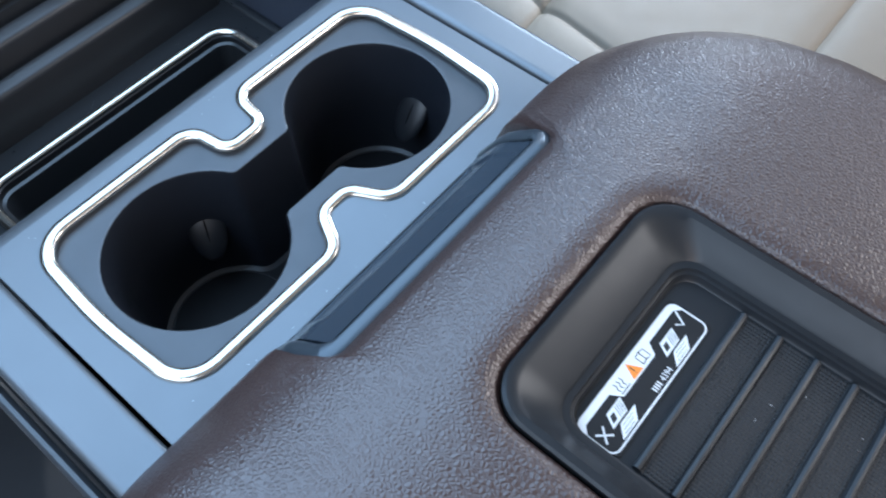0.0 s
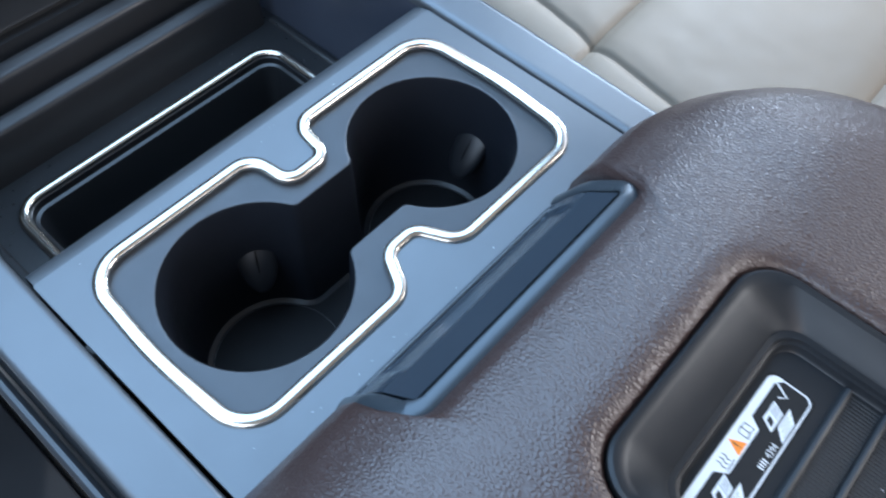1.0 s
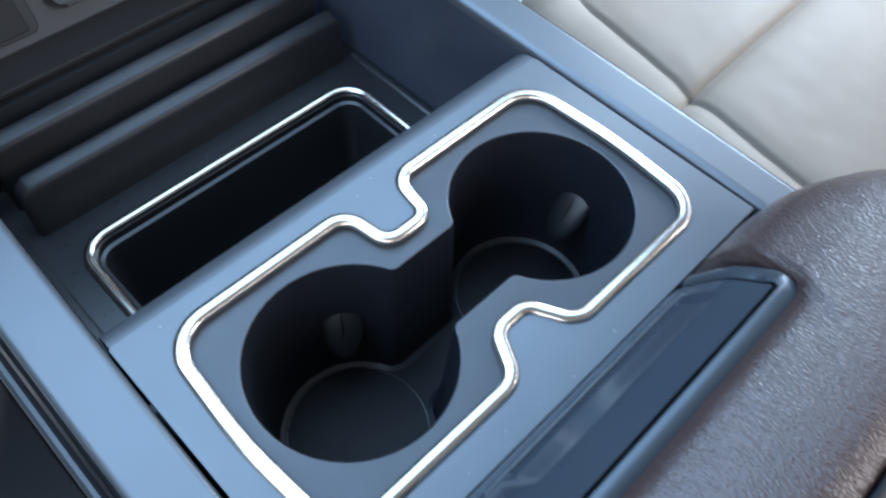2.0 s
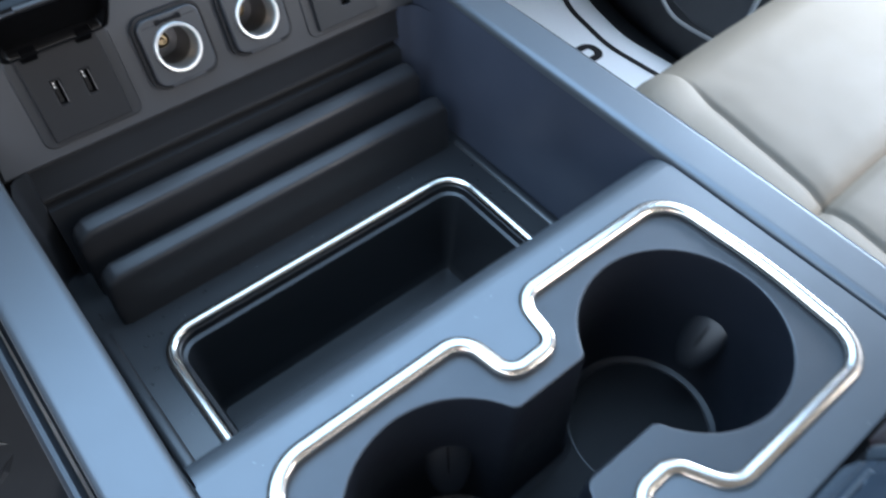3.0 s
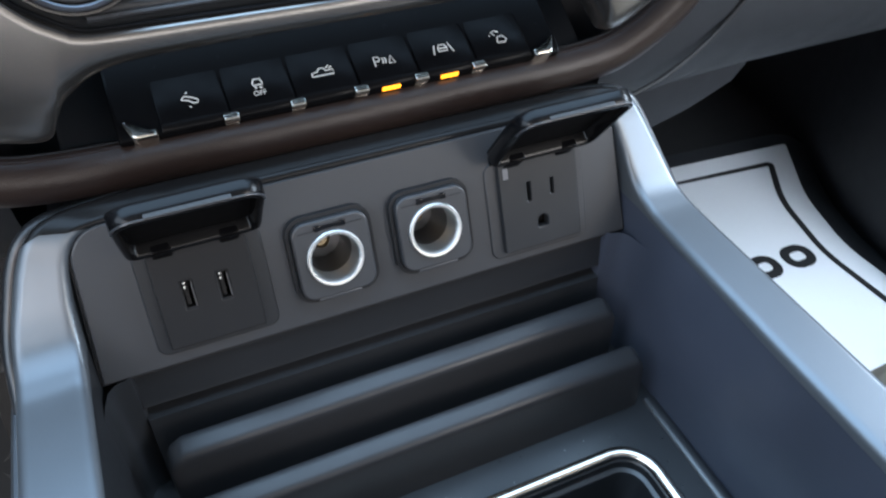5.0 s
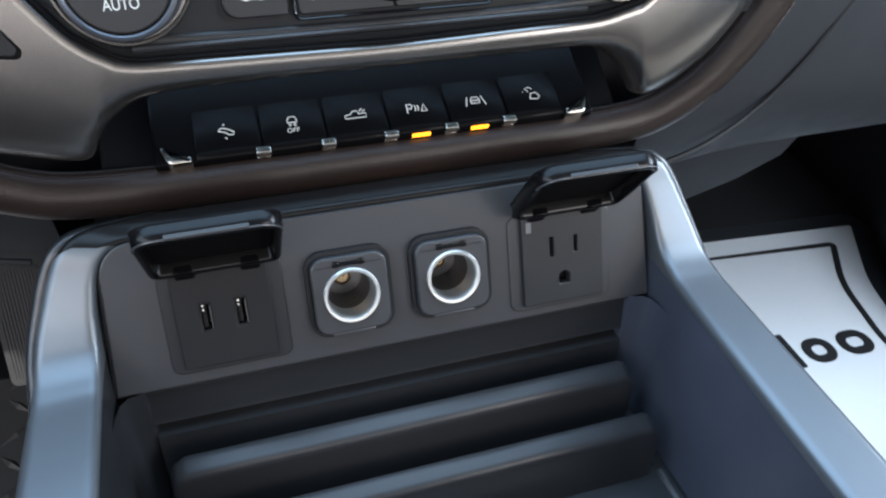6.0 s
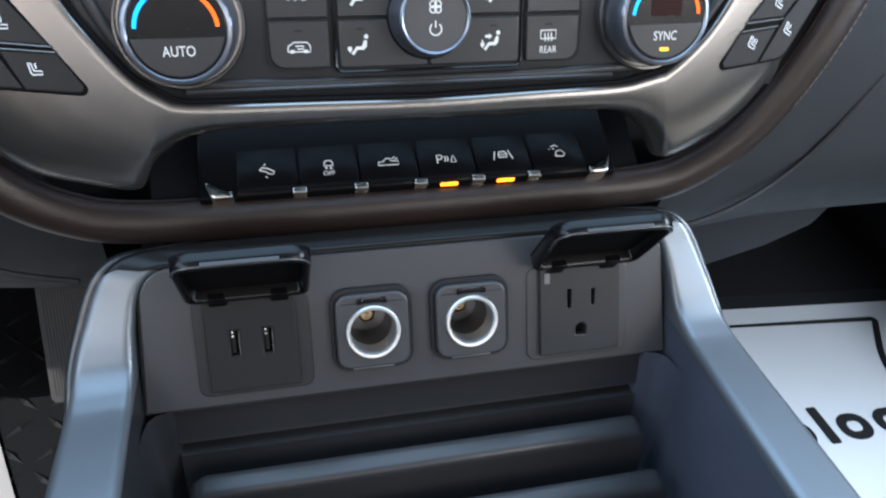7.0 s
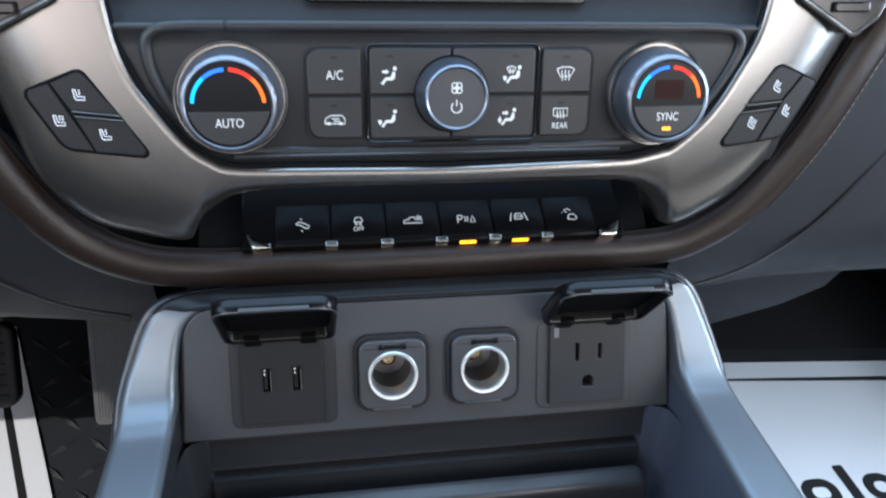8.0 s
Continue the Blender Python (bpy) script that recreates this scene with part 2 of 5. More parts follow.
def spline(pts, n=8):
    """A smooth line through the points."""
    out = []
    P = [Vector(p) for p in pts]
    for i in range(len(P) - 1):
        p0, p1, p2, p3 = P[max(i - 1, 0)], P[i], P[i + 1], P[min(i + 2, len(P) - 1)]
        for j in range(n):
            t = j / n
            out.append(0.5 * ((2 * p1) + (p2 - p0) * t + (2 * p0 - 5 * p1 + 4 * p2 - p3) * t * t + (3 * p1 - p0 - 3 * p2 + p3) * t ** 3))
    out.append(P[-1])
    return out


def box(x0, x1, y0, y1, z0, z1, r=0.0, bm=None, seg=2):
    b2 = bmesh.new()
    bmesh.ops.create_cube(b2, size=1)
    for v in b2.verts:
        v.co = ((x0 + x1) / 2 + v.co.x * (x1 - x0), (y0 + y1) / 2 + v.co.y * (y1 - y0), (z0 + z1) / 2 + v.co.z * (z1 - z0))
    if r > 0:
        bmesh.ops.bevel(b2, geom=b2.edges[:], offset=r, segments=seg, affect="EDGES", profile=0.5)
        lay = b2.faces.layers.int.new("plane")
        b2.normal_update()
        for f in b2.faces:
            f[lay] = 1 if max(abs(c) for c in f.normal) > 0.999 else 0
    if bm is None:
        return b2
    me = bpy.data.meshes.new("tmp")
    b2.to_mesh(me)
    b2.free()
    bm.from_mesh(me)
    bpy.data.meshes.remove(me)
    return bm


def turned(profile, n=48, bm=None, cx=0.0, cy=0.0):
    """A turned shape about the local z axis from (radius, z) pairs."""
    bm = bm or bmesh.new()
    rows = [[(cx + r * math.cos(2 * math.pi * j / n), cy + r * math.sin(2 * math.pi * j / n), z) for j in range(n)] for r, z in profile]
    grid = loft(bm, rows, False, True)
    if profile[-1][0] > 1e-5:
        bm.faces.new(grid[-1])
    return bm


def stroke(bm, pts, w, z=0.0, closed=False):
    """A flat inked line of width w."""
    pts = [Vector(p) for p in pts]
    k = len(pts)
    left, right = [], []
    for i, p in enumerate(pts):
        a = pts[(i - 1) % k] if closed or i > 0 else p
        b = pts[(i + 1) % k] if closed or i < k - 1 else p
        d = (b - a)
        if d.length < 1e-9:
            d = Vector((1, 0))
        d.normalize()
        nrm = Vector((-d.y, d.x)) * w / 2
        left.append(bm.verts.new((p.x + nrm.x, p.y + nrm.y, z)))
        right.append(bm.verts.new((p.x - nrm.x, p.y - nrm.y, z)))
    for i in range(k if closed else k - 1):
        j = (i + 1) % k
        bm.faces.new((left[i], right[i], right[j], left[j]))


def fill(bm, pts, z=0.0):
    bm.faces.new([bm.verts.new((x, y, z)) for x, y in pts])


def symbol(lines, fills=(), scale=0.001, w=0.5, at=(0, 0), z=0.0):
    """Inked pictogram in millimetres about a point."""
    bm = bmesh.new()
    for pts in lines:
        stroke(bm, [(at[0] + x * scale, at[1] + y * scale) for x, y in pts], w * scale, z)
    for pts in fills:
        fill(bm, [(at[0] + x * scale, at[1] + y * scale) for x, y in pts], z + 0.00002)
    for f in bm.faces:
        if f.normal.z < 0:
            f.normal_flip()
    return bm


def words(text, size, at, z=0.0, bold=0.0, narrow=1.0):
    cu = bpy.data.curves.new("words", "FONT")
    cu.body, cu.size, cu.align_x, cu.align_y, cu.offset = text, size, "CENTER", "CENTER", bold
    ob = bpy.data.objects.new("words", cu)
    me = bpy.data.meshes.new_from_object(ob)
    bpy.data.objects.remove(ob)
    bm = bmesh.new()
    bm.from_mesh(me)
    bpy.data.meshes.remove(me)
    bmesh.ops.scale(bm, vec=(narrow, 1, 1), verts=bm.verts)
    bmesh.ops.translate(bm, vec=(at[0], at[1], z), verts=bm.verts)
    return bm


# ---- cabin shell ----
bm = bmesh.new()
fill(bm, [(-4, -4), (4, -4), (4, 4), (-4, 4)], -0.45)
tagged(part("ground", bm, material("grey_asphalt", (0.06, 0.06, 0.06), 0.9), flat=True), "grey asphalt under the vehicle", "ground", kind="structure")
tagged(part("floor", box(-0.82, 0.94, -1.75, 0.95, -0.06, 0.0), CARPET), "black carpeted cabin floor", "floor", kind="structure")
bm = box(-0.82, 0.94, -1.75, -0.30, 1.22, 1.27, 0.008)
tagged(part("ceiling", bm, HEADLINER), "beige cloth headliner", "ceiling", kind="structure")
for side, nm in ((-1, "wall_left"), (1, "wall_right")):
    xo, xi = (-0.86, -0.82) if side < 0 else (0.98, 0.94)
    a, b = min(xo, xi), max(xo, xi)
    bm = box(a, b, -1.75, 0.95, -0.06, 0.50, 0.006)
    box(a, b, -1.75, -1.70, 0.50, 1.25, 0.006, bm)
    box(a, b, -0.95, -0.85, 0.50, 1.25, 0.006, bm)
    box(a, b, 0.55, 0.95, 0.50, 0.88, 0.006, bm)
    box(a, b, -1.75, 0.55, 1.19, 1.25, 0.006, bm)
    tagged(part(nm, bm, DARK), "black door trim with a window opening", "wall", kind="structure")
bm = box(-0.82, 0.94, -1.79, -1.75, -0.06, 0.80, 0.006)
box(-0.82, 0.94, -1.79, -1.75, 1.19, 1.25, 0.006, bm)
tagged(part("wall_rear", bm, DARK), "dark rear cabin wall with a window", "wall", kind="structure")
tagged(part("wall_front", box(-0.82, 0.94, 0.92, 0.95, -0.06, 0.88, 0.006), CARPET), "black carpeted firewall", "wall", kind="structure")

# ---- centre console ----
DECK = 0.485
console = thing("center_console", pose(0, -0.2, 0), "graphite centre console with chrome edging and storage bin", "center console")
back = pose(0, 0.2, 0)


def cpart(name, bm, mat, label="", parent=None, **kw):
    bm.transform(back)
    return part(name, bm, mat, parent or console, label, **kw)


def ease(t):
    t = max(0.0, min(1.0, t))
    return t * t * (3 - 2 * t)


# frame: left rail, arch over the socket panel, right rail, as one lofted band
half = [  # inner x, outer x, inner y z, outer y z, depth vector
    (0.1385, 0.1655, -0.420, 0.486, -0.420, 0.4835, (0, 0, -1)),
    (0.1385, 0.1655, -0.300, 0.487, -0.300, 0.4872, (0, 0, -1)),
    (0.1375, 0.1655, -0.215, 0.488, -0.215, 0.4888, (0, 0, -1)),
    (0.1360, 0.1645, -0.120, 0.490, -0.120, 0.4896, (0, 0, -1)),
    (0.1352, 0.1633, -0.042, 0.4923, -0.042, 0.4903, (0, 0, -1)),
    (0.1347, 0.1624, -0.0225, 0.4948, -0.0215, 0.4921, (0, 0.20, -0.98)),
    (0.1343, 0.1612, -0.0115, 0.4995, -0.0100, 0.4968, (0, 0.50, -0.86)),
    (0.1337, 0.1591, -0.0045, 0.5065, -0.0022, 0.5042, (0, 0.76, -0.65)),
    (0.1327, 0.1555, 0.0012, 0.5145, 0.0044, 0.5130, (0, 0.86, -0.51)),
    (0.1300, 0.1500, 0.008, 0.525, 0.0115, 0.5250, (0, 0.90, -0.43)),
    (0.1255, 0.1435, 0.012, 0.532, 0.0165, 0.5350, (0, 0.78, -0.62)),
    (0.1190, 0.1330, 0.014, 0.5355, 0.0225, 0.5405, (0, 0.56, -0.83)),
    (0.0990, 0.1060, 0.015, 0.5370, 0.0280, 0.5415, (0, 0.32, -0.95)),
    (0.0600, 0.0620, 0.015, 0.5370, 0.0300, 0.5415, (0, 0.29, -0.957)),
]
sections = [(-a, -b, *r) for a, b, *r in half] + [(0.0, 0.0, *half[-1][2:])] + [(a, b, *r) for a, b, *r in reversed(half)]
rows = []
for xi, xo, yi, zi, yo, zo, d in sections:
    i, o, d = Vector((xi, yi, zi)), Vector((xo, yo, zo)), Vector(d).normalized()
    w = (o - i).normalized()
    rail = d.z < -0.9 and i.y < -0.01
    deep_in = 0.008 if rail else 0.014
    deep_out = 0.030 if rail else 0.016
    r = 0.0024
    q = 0.0036
    rows.append([i + d * deep_in, i + d * q, i + d * q * 0.62 + w * q * 0.08, i + d * q * 0.29 + w * q * 0.29, i + d * q * 0.08 + w * q * 0.62, i + w * q, i + w * (q + 0.0016),
                 o - w * (r * 1.3 + 0.0016), o - w * r * 1.3, o - w * r * 0.38 + d * r * 0.38, o + d * r * 1.3, o + d * deep_out])
fine = []
for c in range(len(rows[0])):
    fine.append(spline([r[c] for r in rows], 8))
band = [list(col) for col in zip(*fine)]
strips, last = len(band[0]) - 1, len(band) - 1
begin, full = 8 * 9 + 2, 8 * 12 - 1


def along(row, c):
    """Point at a fractional column of a section."""
    i = min(int(c), strips - 1)
    return row[i].lerp(row[i + 1], c - i)


half_way = last // 2
for piece in (band[:half_way + 1], band[half_way:]):
    bm = bmesh.new()
    loft(bm, piece)
    cpart("rail", bm, GRAPHITE, "satin graphite side rail", angle=60)
# darker sheet just above the graphite band, widening towards the middle of the arch
bm = bmesh.new()
rows = []
for k in range(begin, last - begin + 1):
    f = min(1.0, (min(k, last - k) - begin) / (full - begin))
    c0 = (strips - 0.4) * (1 - ease(f))
    rows.append([along(band[k], c0 + (strips - c0) * j / 14) + Vector((0, -0.93, 0.37)) * 0.0003 for j in range(15)])
loft(bm, rows)
cpart("arch_top", bm, ARCH, "darker strip laid over the band above the sockets", angle=60)
shell = [r[-2] + (r[-1] - r[-2]) * 0.45 + (r[-2] - r[0]).normalized() * 0.0012 for r in band[40:-40:2]]
cpart("outer_shell", tube(shell, 0.0034, 0.0034, n=10, up=(0, 1, 0.2)), BLACK_GRAIN, "thin black outer edge")
for s in (-1, 1):
    bm = bmesh.new()
    loft(bm, [[(s * x, y, top), (s * (x - 0.0003), y, 0.43), (s * (x - 0.001), y, 0.384)] for y, x, top in
              ((-0.235, 0.1374, 0.481), (-0.12, 0.1358, 0.484), (-0.03, 0.1348, 0.488), (-0.015, 0.1344, 0.489), (0.004, 0.1338, 0.489))])
    # right wall coloured paler than the left to carry the daylight on it
    cpart("bin_wall", bm, LIT_WALL if s > 0 else BLACK_GRAIN, "dark inner wall of the bin")

# lower side trims and body
for s in (-1, 1):
    path = [(s * 0.1735, -0.42, 0.4545), (s * 0.1735, -0.2, 0.4555), (s * 0.172, -0.06, 0.458), (s * 0.166, 0.02, 0.468)]
    cpart("side_trim", tube(spline(path, 6), 0.0032, 0.0045), INSET, "thin grey side strip")
    bm = bmesh.new()
    prof = [(0.1635, 0.456), (0.169, 0.452), (0.1725, 0.43), (0.170, 0.25), (0.165, 0.0)]
    loft(bm, [[(s * x, y, z) for x, z in prof] for y in (-0.75, -0.42, -0.2, -0.06, 0.05, 0.35)])
    cpart("side_panel", bm, CHARCOAL)

# cup holder deck


def ring_outline():
    right = [(0.0095, -0.3285), (0.021, -0.3505), (0.1165, -0.3505), (0.1205, -0.2930), (0.1165, -0.2345), (0.0165, -0.2345), (0.0125, -0.2615)]
    rad = [0.010, 0.014, 0.020, 0.25, 0.020, 0.012, 0.009]
    pts = right + [(-x, y) for x, y in reversed(right)]
    return rounded(pts, rad + rad[::-1], 9)


def cup_outline():
    c, r, h = 0.0628, 0.0470, 0.0195
    w = math.asin(h / r)
    pts = []
    n = 40
    for j in range(n + 1):
        t = -math.pi + w + (2 * math.pi - 2 * w) * j / n
        pts.append((c + r * math.cos(t), -0.2930 + r * math.sin(t)))
    rr = [0.012] + [0.0] * (n - 1) + [0.012]
    return rounded(pts + [(-x, 2 * -0.2930 - y) for x, y in pts], rr + rr, 5)


RING, CUPS = ring_outline(), cup_outline()
deck_out = rounded([(-0.1366, -0.3702), (0.1366, -0.3702), (0.1366, -0.222), (-0.1366, -0.222)], [0.001, 0.001, 0.002, 0.002], 6)
bm = slab(deck_out, [offset(RING, 0.0005)], DECK, 0.006, 0.0002)
cpart("deck", bm, GRAPHITE, "satin graphite cup holder deck")
rows = []
for k in range(9):
    t = math.pi / 2 * k / 8
    rows.append([(x, -0.2222 + 0.015 * math.sin(t), DECK - 0.0001 - 0.016 * (1 - math.cos(t))) for x in (-0.1358, -0.08, 0, 0.08, 0.1358)])
rows.append([(x, -0.2072, 0.395) for x in (-0.1358, -0.08, 0, 0.08, 0.1358)])
bm = bmesh.new()
loft(bm, rows)
cpart("deck_nose", bm, GRAPHITE, "rounded deck edge above the bin")
bm = slab(offset(RING, 0.0005), [CUPS], DECK - 0.0032, 0.004, 0.0008)
cpart("cup_insert", bm, INSET, "fine-ribbed grey plastic insert")
# fine ribs of the insert near the walls of the cups
bm = bmesh.new()
ring_in = offset(RING, 0.0042)


def inside(p, poly):
    c = False
    for a, b in zip(poly, poly[1:] + poly[:1]):
        if (a[1] > p[1]) != (b[1] > p[1]) and p[0] < (b[0] - a[0]) * (p[1] - a[1]) / (b[1] - a[1]) + a[0]:
            c = not c
    return c


cups_out = offset(CUPS, -0.0012)
xx = -0.118
while xx < 0.118:
    yy, run = -0.352, None
    while yy < -0.232:
        ok = inside((xx, yy), ring_in) and not inside((xx, yy), cups_out)
        if ok and run is None:
            run = yy
        if not ok and run is not None:
            if yy - run > 0.002:
                stroke(bm, [(xx, run), (xx, yy)], 0.00035, DECK - 0.00305)
            run = None
        yy += 0.0008
    xx += 0.0011
cpart("insert_ribs", bm, INSET, flat=True)
tube_pts = [(x, y, DECK - 0.0004) for x, y in RING]
cpart("lid_shadow_gap", box(-0.136, 0.136, -0.43, -0.366, 0.468, 0.474), DARK, "dark gap below the armrest")
cpart("cup_trim", tube(tube_pts, 0.0038, 0.0027, True, 18, power=0.92), CHROME, "polished chrome cup holder surround")
# wells
bm = bmesh.new()
prev = None
for inset, z in ((0.0, DECK - 0.0035), (0.0008, DECK - 0.0055), (0.0022, 0.44), (0.0044, 0.3990), (0.0062, 0.3935), (0.0090, 0.3920)):
    ring = ring_verts(bm, offset(CUPS, inset), z)
    if prev:
        bridge(bm, prev, ring)
    prev = ring
cpart("cup_well", bm, WELL, "black moulded cup well")
bm = bmesh.new()
fill(bm, offset(CUPS, 0.0089), 0.39205)
cpart("cup_floor", bm, CUP_FLOOR, "matt black cup floor")
for s in (-1, 1):
    bm = turned([(0.0375, 0.3921), (0.0374, 0.3923), (0.0371, 0.3923), (0.0370, 0.3921)], 48, None, s * 0.0628, -0.293)
    bmesh.ops.delete(bm, geom=[f for f in bm.faces if len(f.verts) > 4], context="FACES")
    cpart("cup_floor_ring", bm, RIM)
    # sprung gripping tab on the outer wall, with a slit down its middle
    tx, ty, tw = (0.1035, -0.2890, 0) if s > 0 else (-0.0400, -0.2560, 57)
    for name, wide, out in (("cup_tab", 0.0110, 0.0031), ("tab_slit", 0.0011, 0.0036)):
        bm = bmesh.new()
        bmesh.ops.create_uvsphere(bm, u_segments=24, v_segments=14, radius=1)
        bm.transform(pose(tx, ty, 0.4345, 0, 36, tw) @ Matrix.Diagonal((out, wide, 0.0205 if wide > 0.002 else 0.013, 1)))
        cpart(name, bm, CUP_TAB if wide > 0.002 else RECESS, "small sprung cup tab")

# bin ahead of the deck
FLOOR = 0.388
bin_ring = rect(-0.1085, 0.1085, -0.235, -0.0885, 0.019, 8)
bm = slab(rect(-0.136, 0.136, -0.236, -0.008), [bin_ring], FLOOR, 0.004, 0.0008)
cpart("bin_floor", bm, BIN_FLOOR, "black grained bin floor")
for s in (-1, 1):
    bm = tube([(s * 0.1310, -0.235, FLOOR), (s * 0.1310, -0.066, FLOOR)], 0.0040, 0.0016, n=14)
    cpart("bin_edge", bm, BIN_FLOOR)
cpart("bin_trim", tube([(x, y, FLOOR + 0.001) for x, y in bin_ring], 0.0035, 0.0028, True, 12), CHROME, "chrome strip round the bin well")
bm = bmesh.new()
prev = None
inner = offset(bin_ring, 0.0035)
for inset, z in ((-0.0035, FLOOR - 0.001), (0.0, FLOOR + 0.0002), (0.0008, FLOOR - 0.0005), (0.0012, FLOOR - 0.0055), (0.0034, FLOOR - 0.0065), (0.0040, FLOOR - 0.0085), (0.0055, 0.35), (0.0085, 0.318), (0.0098, 0.3135), (0.0122, 0.3108)):
    ring = ring_verts(bm, offset(inner, inset), z)
    if prev:
        bridge(bm, prev, ring)
    prev = ring
bm.faces.new(prev)
cpart("bin_well", bm, BLACK_GRAIN, "deep black storage well")
# two upright dividers in front of the socket panel
for y, top, end in ((-0.032, 0.4405, 0.1200), (-0.0585, 0.4275, 0.1235)):
    prof = [(-0.0088, 0.386), (-0.0076, 0.40), (-0.0061, top - 0.0070), (-0.0057, top - 0.0048), (-0.0050, top - 0.0034), (-0.0038, top - 0.0024), (-0.0024, top - 0.0018),
            (0.0015, top - 0.0006), (0.0035, top - 0.0001), (0.0048, top - 0.0003), (0.0056, top - 0.0014), (0.0058, top - 0.006), (0.0062, 0.386)]
    xs = [-0.1185, -0.1178, -0.1155, -0.110, 0, end - 0.0070, end - 0.0030, end - 0.0008, end]
    drop = [0.014, 0.008, 0.0035, 0, 0, 0, 0.0025, 0.0060, 0.014]
    bm = bmesh.new()
    grid = loft(bm, [[(x, y + dy * (1 - dr * 20), min(z, max(0.386, z - dr * (1 if z > 0.40 else 0)))) for dy, z in prof] for x, dr in zip(xs, drop)])
    bm.faces.new(grid[0])
    bm.faces.new(grid[-1])
    cpart("divider", bm, DIVIDER, "black upright divider with rounded top")
# stepped wall under the socket panel
prof = [(-0.0080, 0.4720), (-0.0090, 0.4680), (-0.0110, 0.4500), (-0.0118, 0.4480), (-0.0060, 0.4470), (-0.0060, 0.4410), (-0.0130, 0.4400), (-0.0150, 0.425), (-0.018, 0.386)]
bm = bmesh.new()
loft(bm, [[(x, y, z) for y, z in prof] for x in (-0.1216, -0.06, 0, 0.06, 0.1216)])
cpart("bin_back", bm, BLACK_GRAIN, "black stepped wall below the sockets")
for s in (-1, 1):
    bm = bmesh.new()
    plan = [(0.1352, -0.034), (0.1338, -0.024), (0.1318, -0.0172), (0.1285, -0.0140), (0.1245, -0.0130), (0.1222, -0.0118), (0.1212, -0.0095), (0.1210, 0.0)]
    loft(bm, [[(s * x, y, z) for z in (0.382, 0.43, 0.4715)] for x, y in plan])
    # right cheek painted lighter too, matching the lit wall beside it
    cpart("bin_cheek", bm, LIT_WALL if s > 0 else BLACK_GRAIN)

# ---- socket panel ----
PANEL = face_frame(0, 0, 0.5, 22)
panel = thing("socket_panel", PANEL, "charcoal panel with two power sockets, set in the console arch", "socket panel")
outline = rounded([(-0.1332, -0.0318), (0.1332, -0.0318), (0.1285, 0.0385), (-0.1285, 0.0385)], [0.001, 0.001, 0.015, 0.015], 8)
S1, S2 = (-0.0245, 0.0), (0.0245, 0.0)
bm = slab(outline, [circle(*S1, 0.0122), circle(*S2, 0.0122), rect(-0.0990, -0.0635, -0.019, 0.020), rect(0.0645, 0.1020, -0.021, 0.019)], 0.0, 0.006, 0.0008)
part("panel_face", bm, CHARCOAL, panel)
part("shadow_gap", tube([(x, y, -0.0030) for x, y in offset(outline, -0.0006)], 0.0009, 0.0016, True, 6), DARK, panel, "dark gap round the panel")


def socket(cx):
    sock = thing("power_socket", PANEL @ pose(cx, 0, 0), "open round twelve volt socket with bright metal rim", "power socket", "sockets of the panel")
    bm = slab(rect(-0.0201, 0.0201, -0.0203, 0.0212, 0.0086, 7), [rect(-0.0181, 0.0181, -0.0186, 0.0194, 0.0064, 7)], 0.0034, 0.0034, 0.0018, steps=4)
    # collar coloured darker than the bezel to hold the shadow round it
    part("flange", bm, PLATE, sock, "flared outer collar")
    bm = slab(rect(-0.0178, 0.0178, -0.0183, 0.0191, 0.0062, 7), [circle(0, 0, 0.0127)], 0.0068, 0.0070, 0.0012, steps=4)
    part("bezel", bm, CHARCOAL, sock)
    part("bezel_lip", box(-0.0110, 0.0095, -0.0193, -0.0176, 0.0030, 0.0067, 0.0006), CHARCOAL, sock)
    bm = turned([(0.0131, 0.0050), (0.0133, 0.0078), (0.0128, 0.0084), (0.0117, 0.0083), (0.0109, 0.0070), (0.0107, 0.0040), (0.0106, -0.004)], 48)
    bm.faces.ensure_lookup_table()
    bmesh.ops.delete(bm, geom=[f for f in bm.faces if len(f.verts) > 4], context="FACES")
    part("rim", bm, BRIGHT, sock, "bright metal rim")
    bm = turned([(0.0108, 0.004), (0.0106, -0.010), (0.0103, -0.024), (0.0001, -0.024)], 40)
    part("barrel", bm, LINER, sock, "dull metal barrel")
    bm = turned([(0.0046, -0.024), (0.0046, -0.021), (0.0030, -0.0200), (0.0028, -0.0205), (0.0013, -0.0205), (0.0012, -0.0180), (0.0002, -0.0175)], 24)
    part("contact", bm, BRASS, sock, "brass centre contact")
    part("hinge_slot", box(-0.0150, 0.0150, 0.0146, 0.0150, 0.0062, 0.0070, 0.0001), DARK, sock, "thin dark slot")
    part("hinge_bar", box(-0.0060, 0.0060, 0.0145, 0.0166, 0.0064, 0.0074, 0.0003), PIANO, sock)
    for x in (-0.0058, 0.0058):
        part("hinge_clip", box(x - 0.0016, x + 0.0016, 0.0142, 0.0172, 0.0064, 0.0078, 0.0006), PIANO, sock)
    return sock


socket(-0.0245)
socket(0.0245)


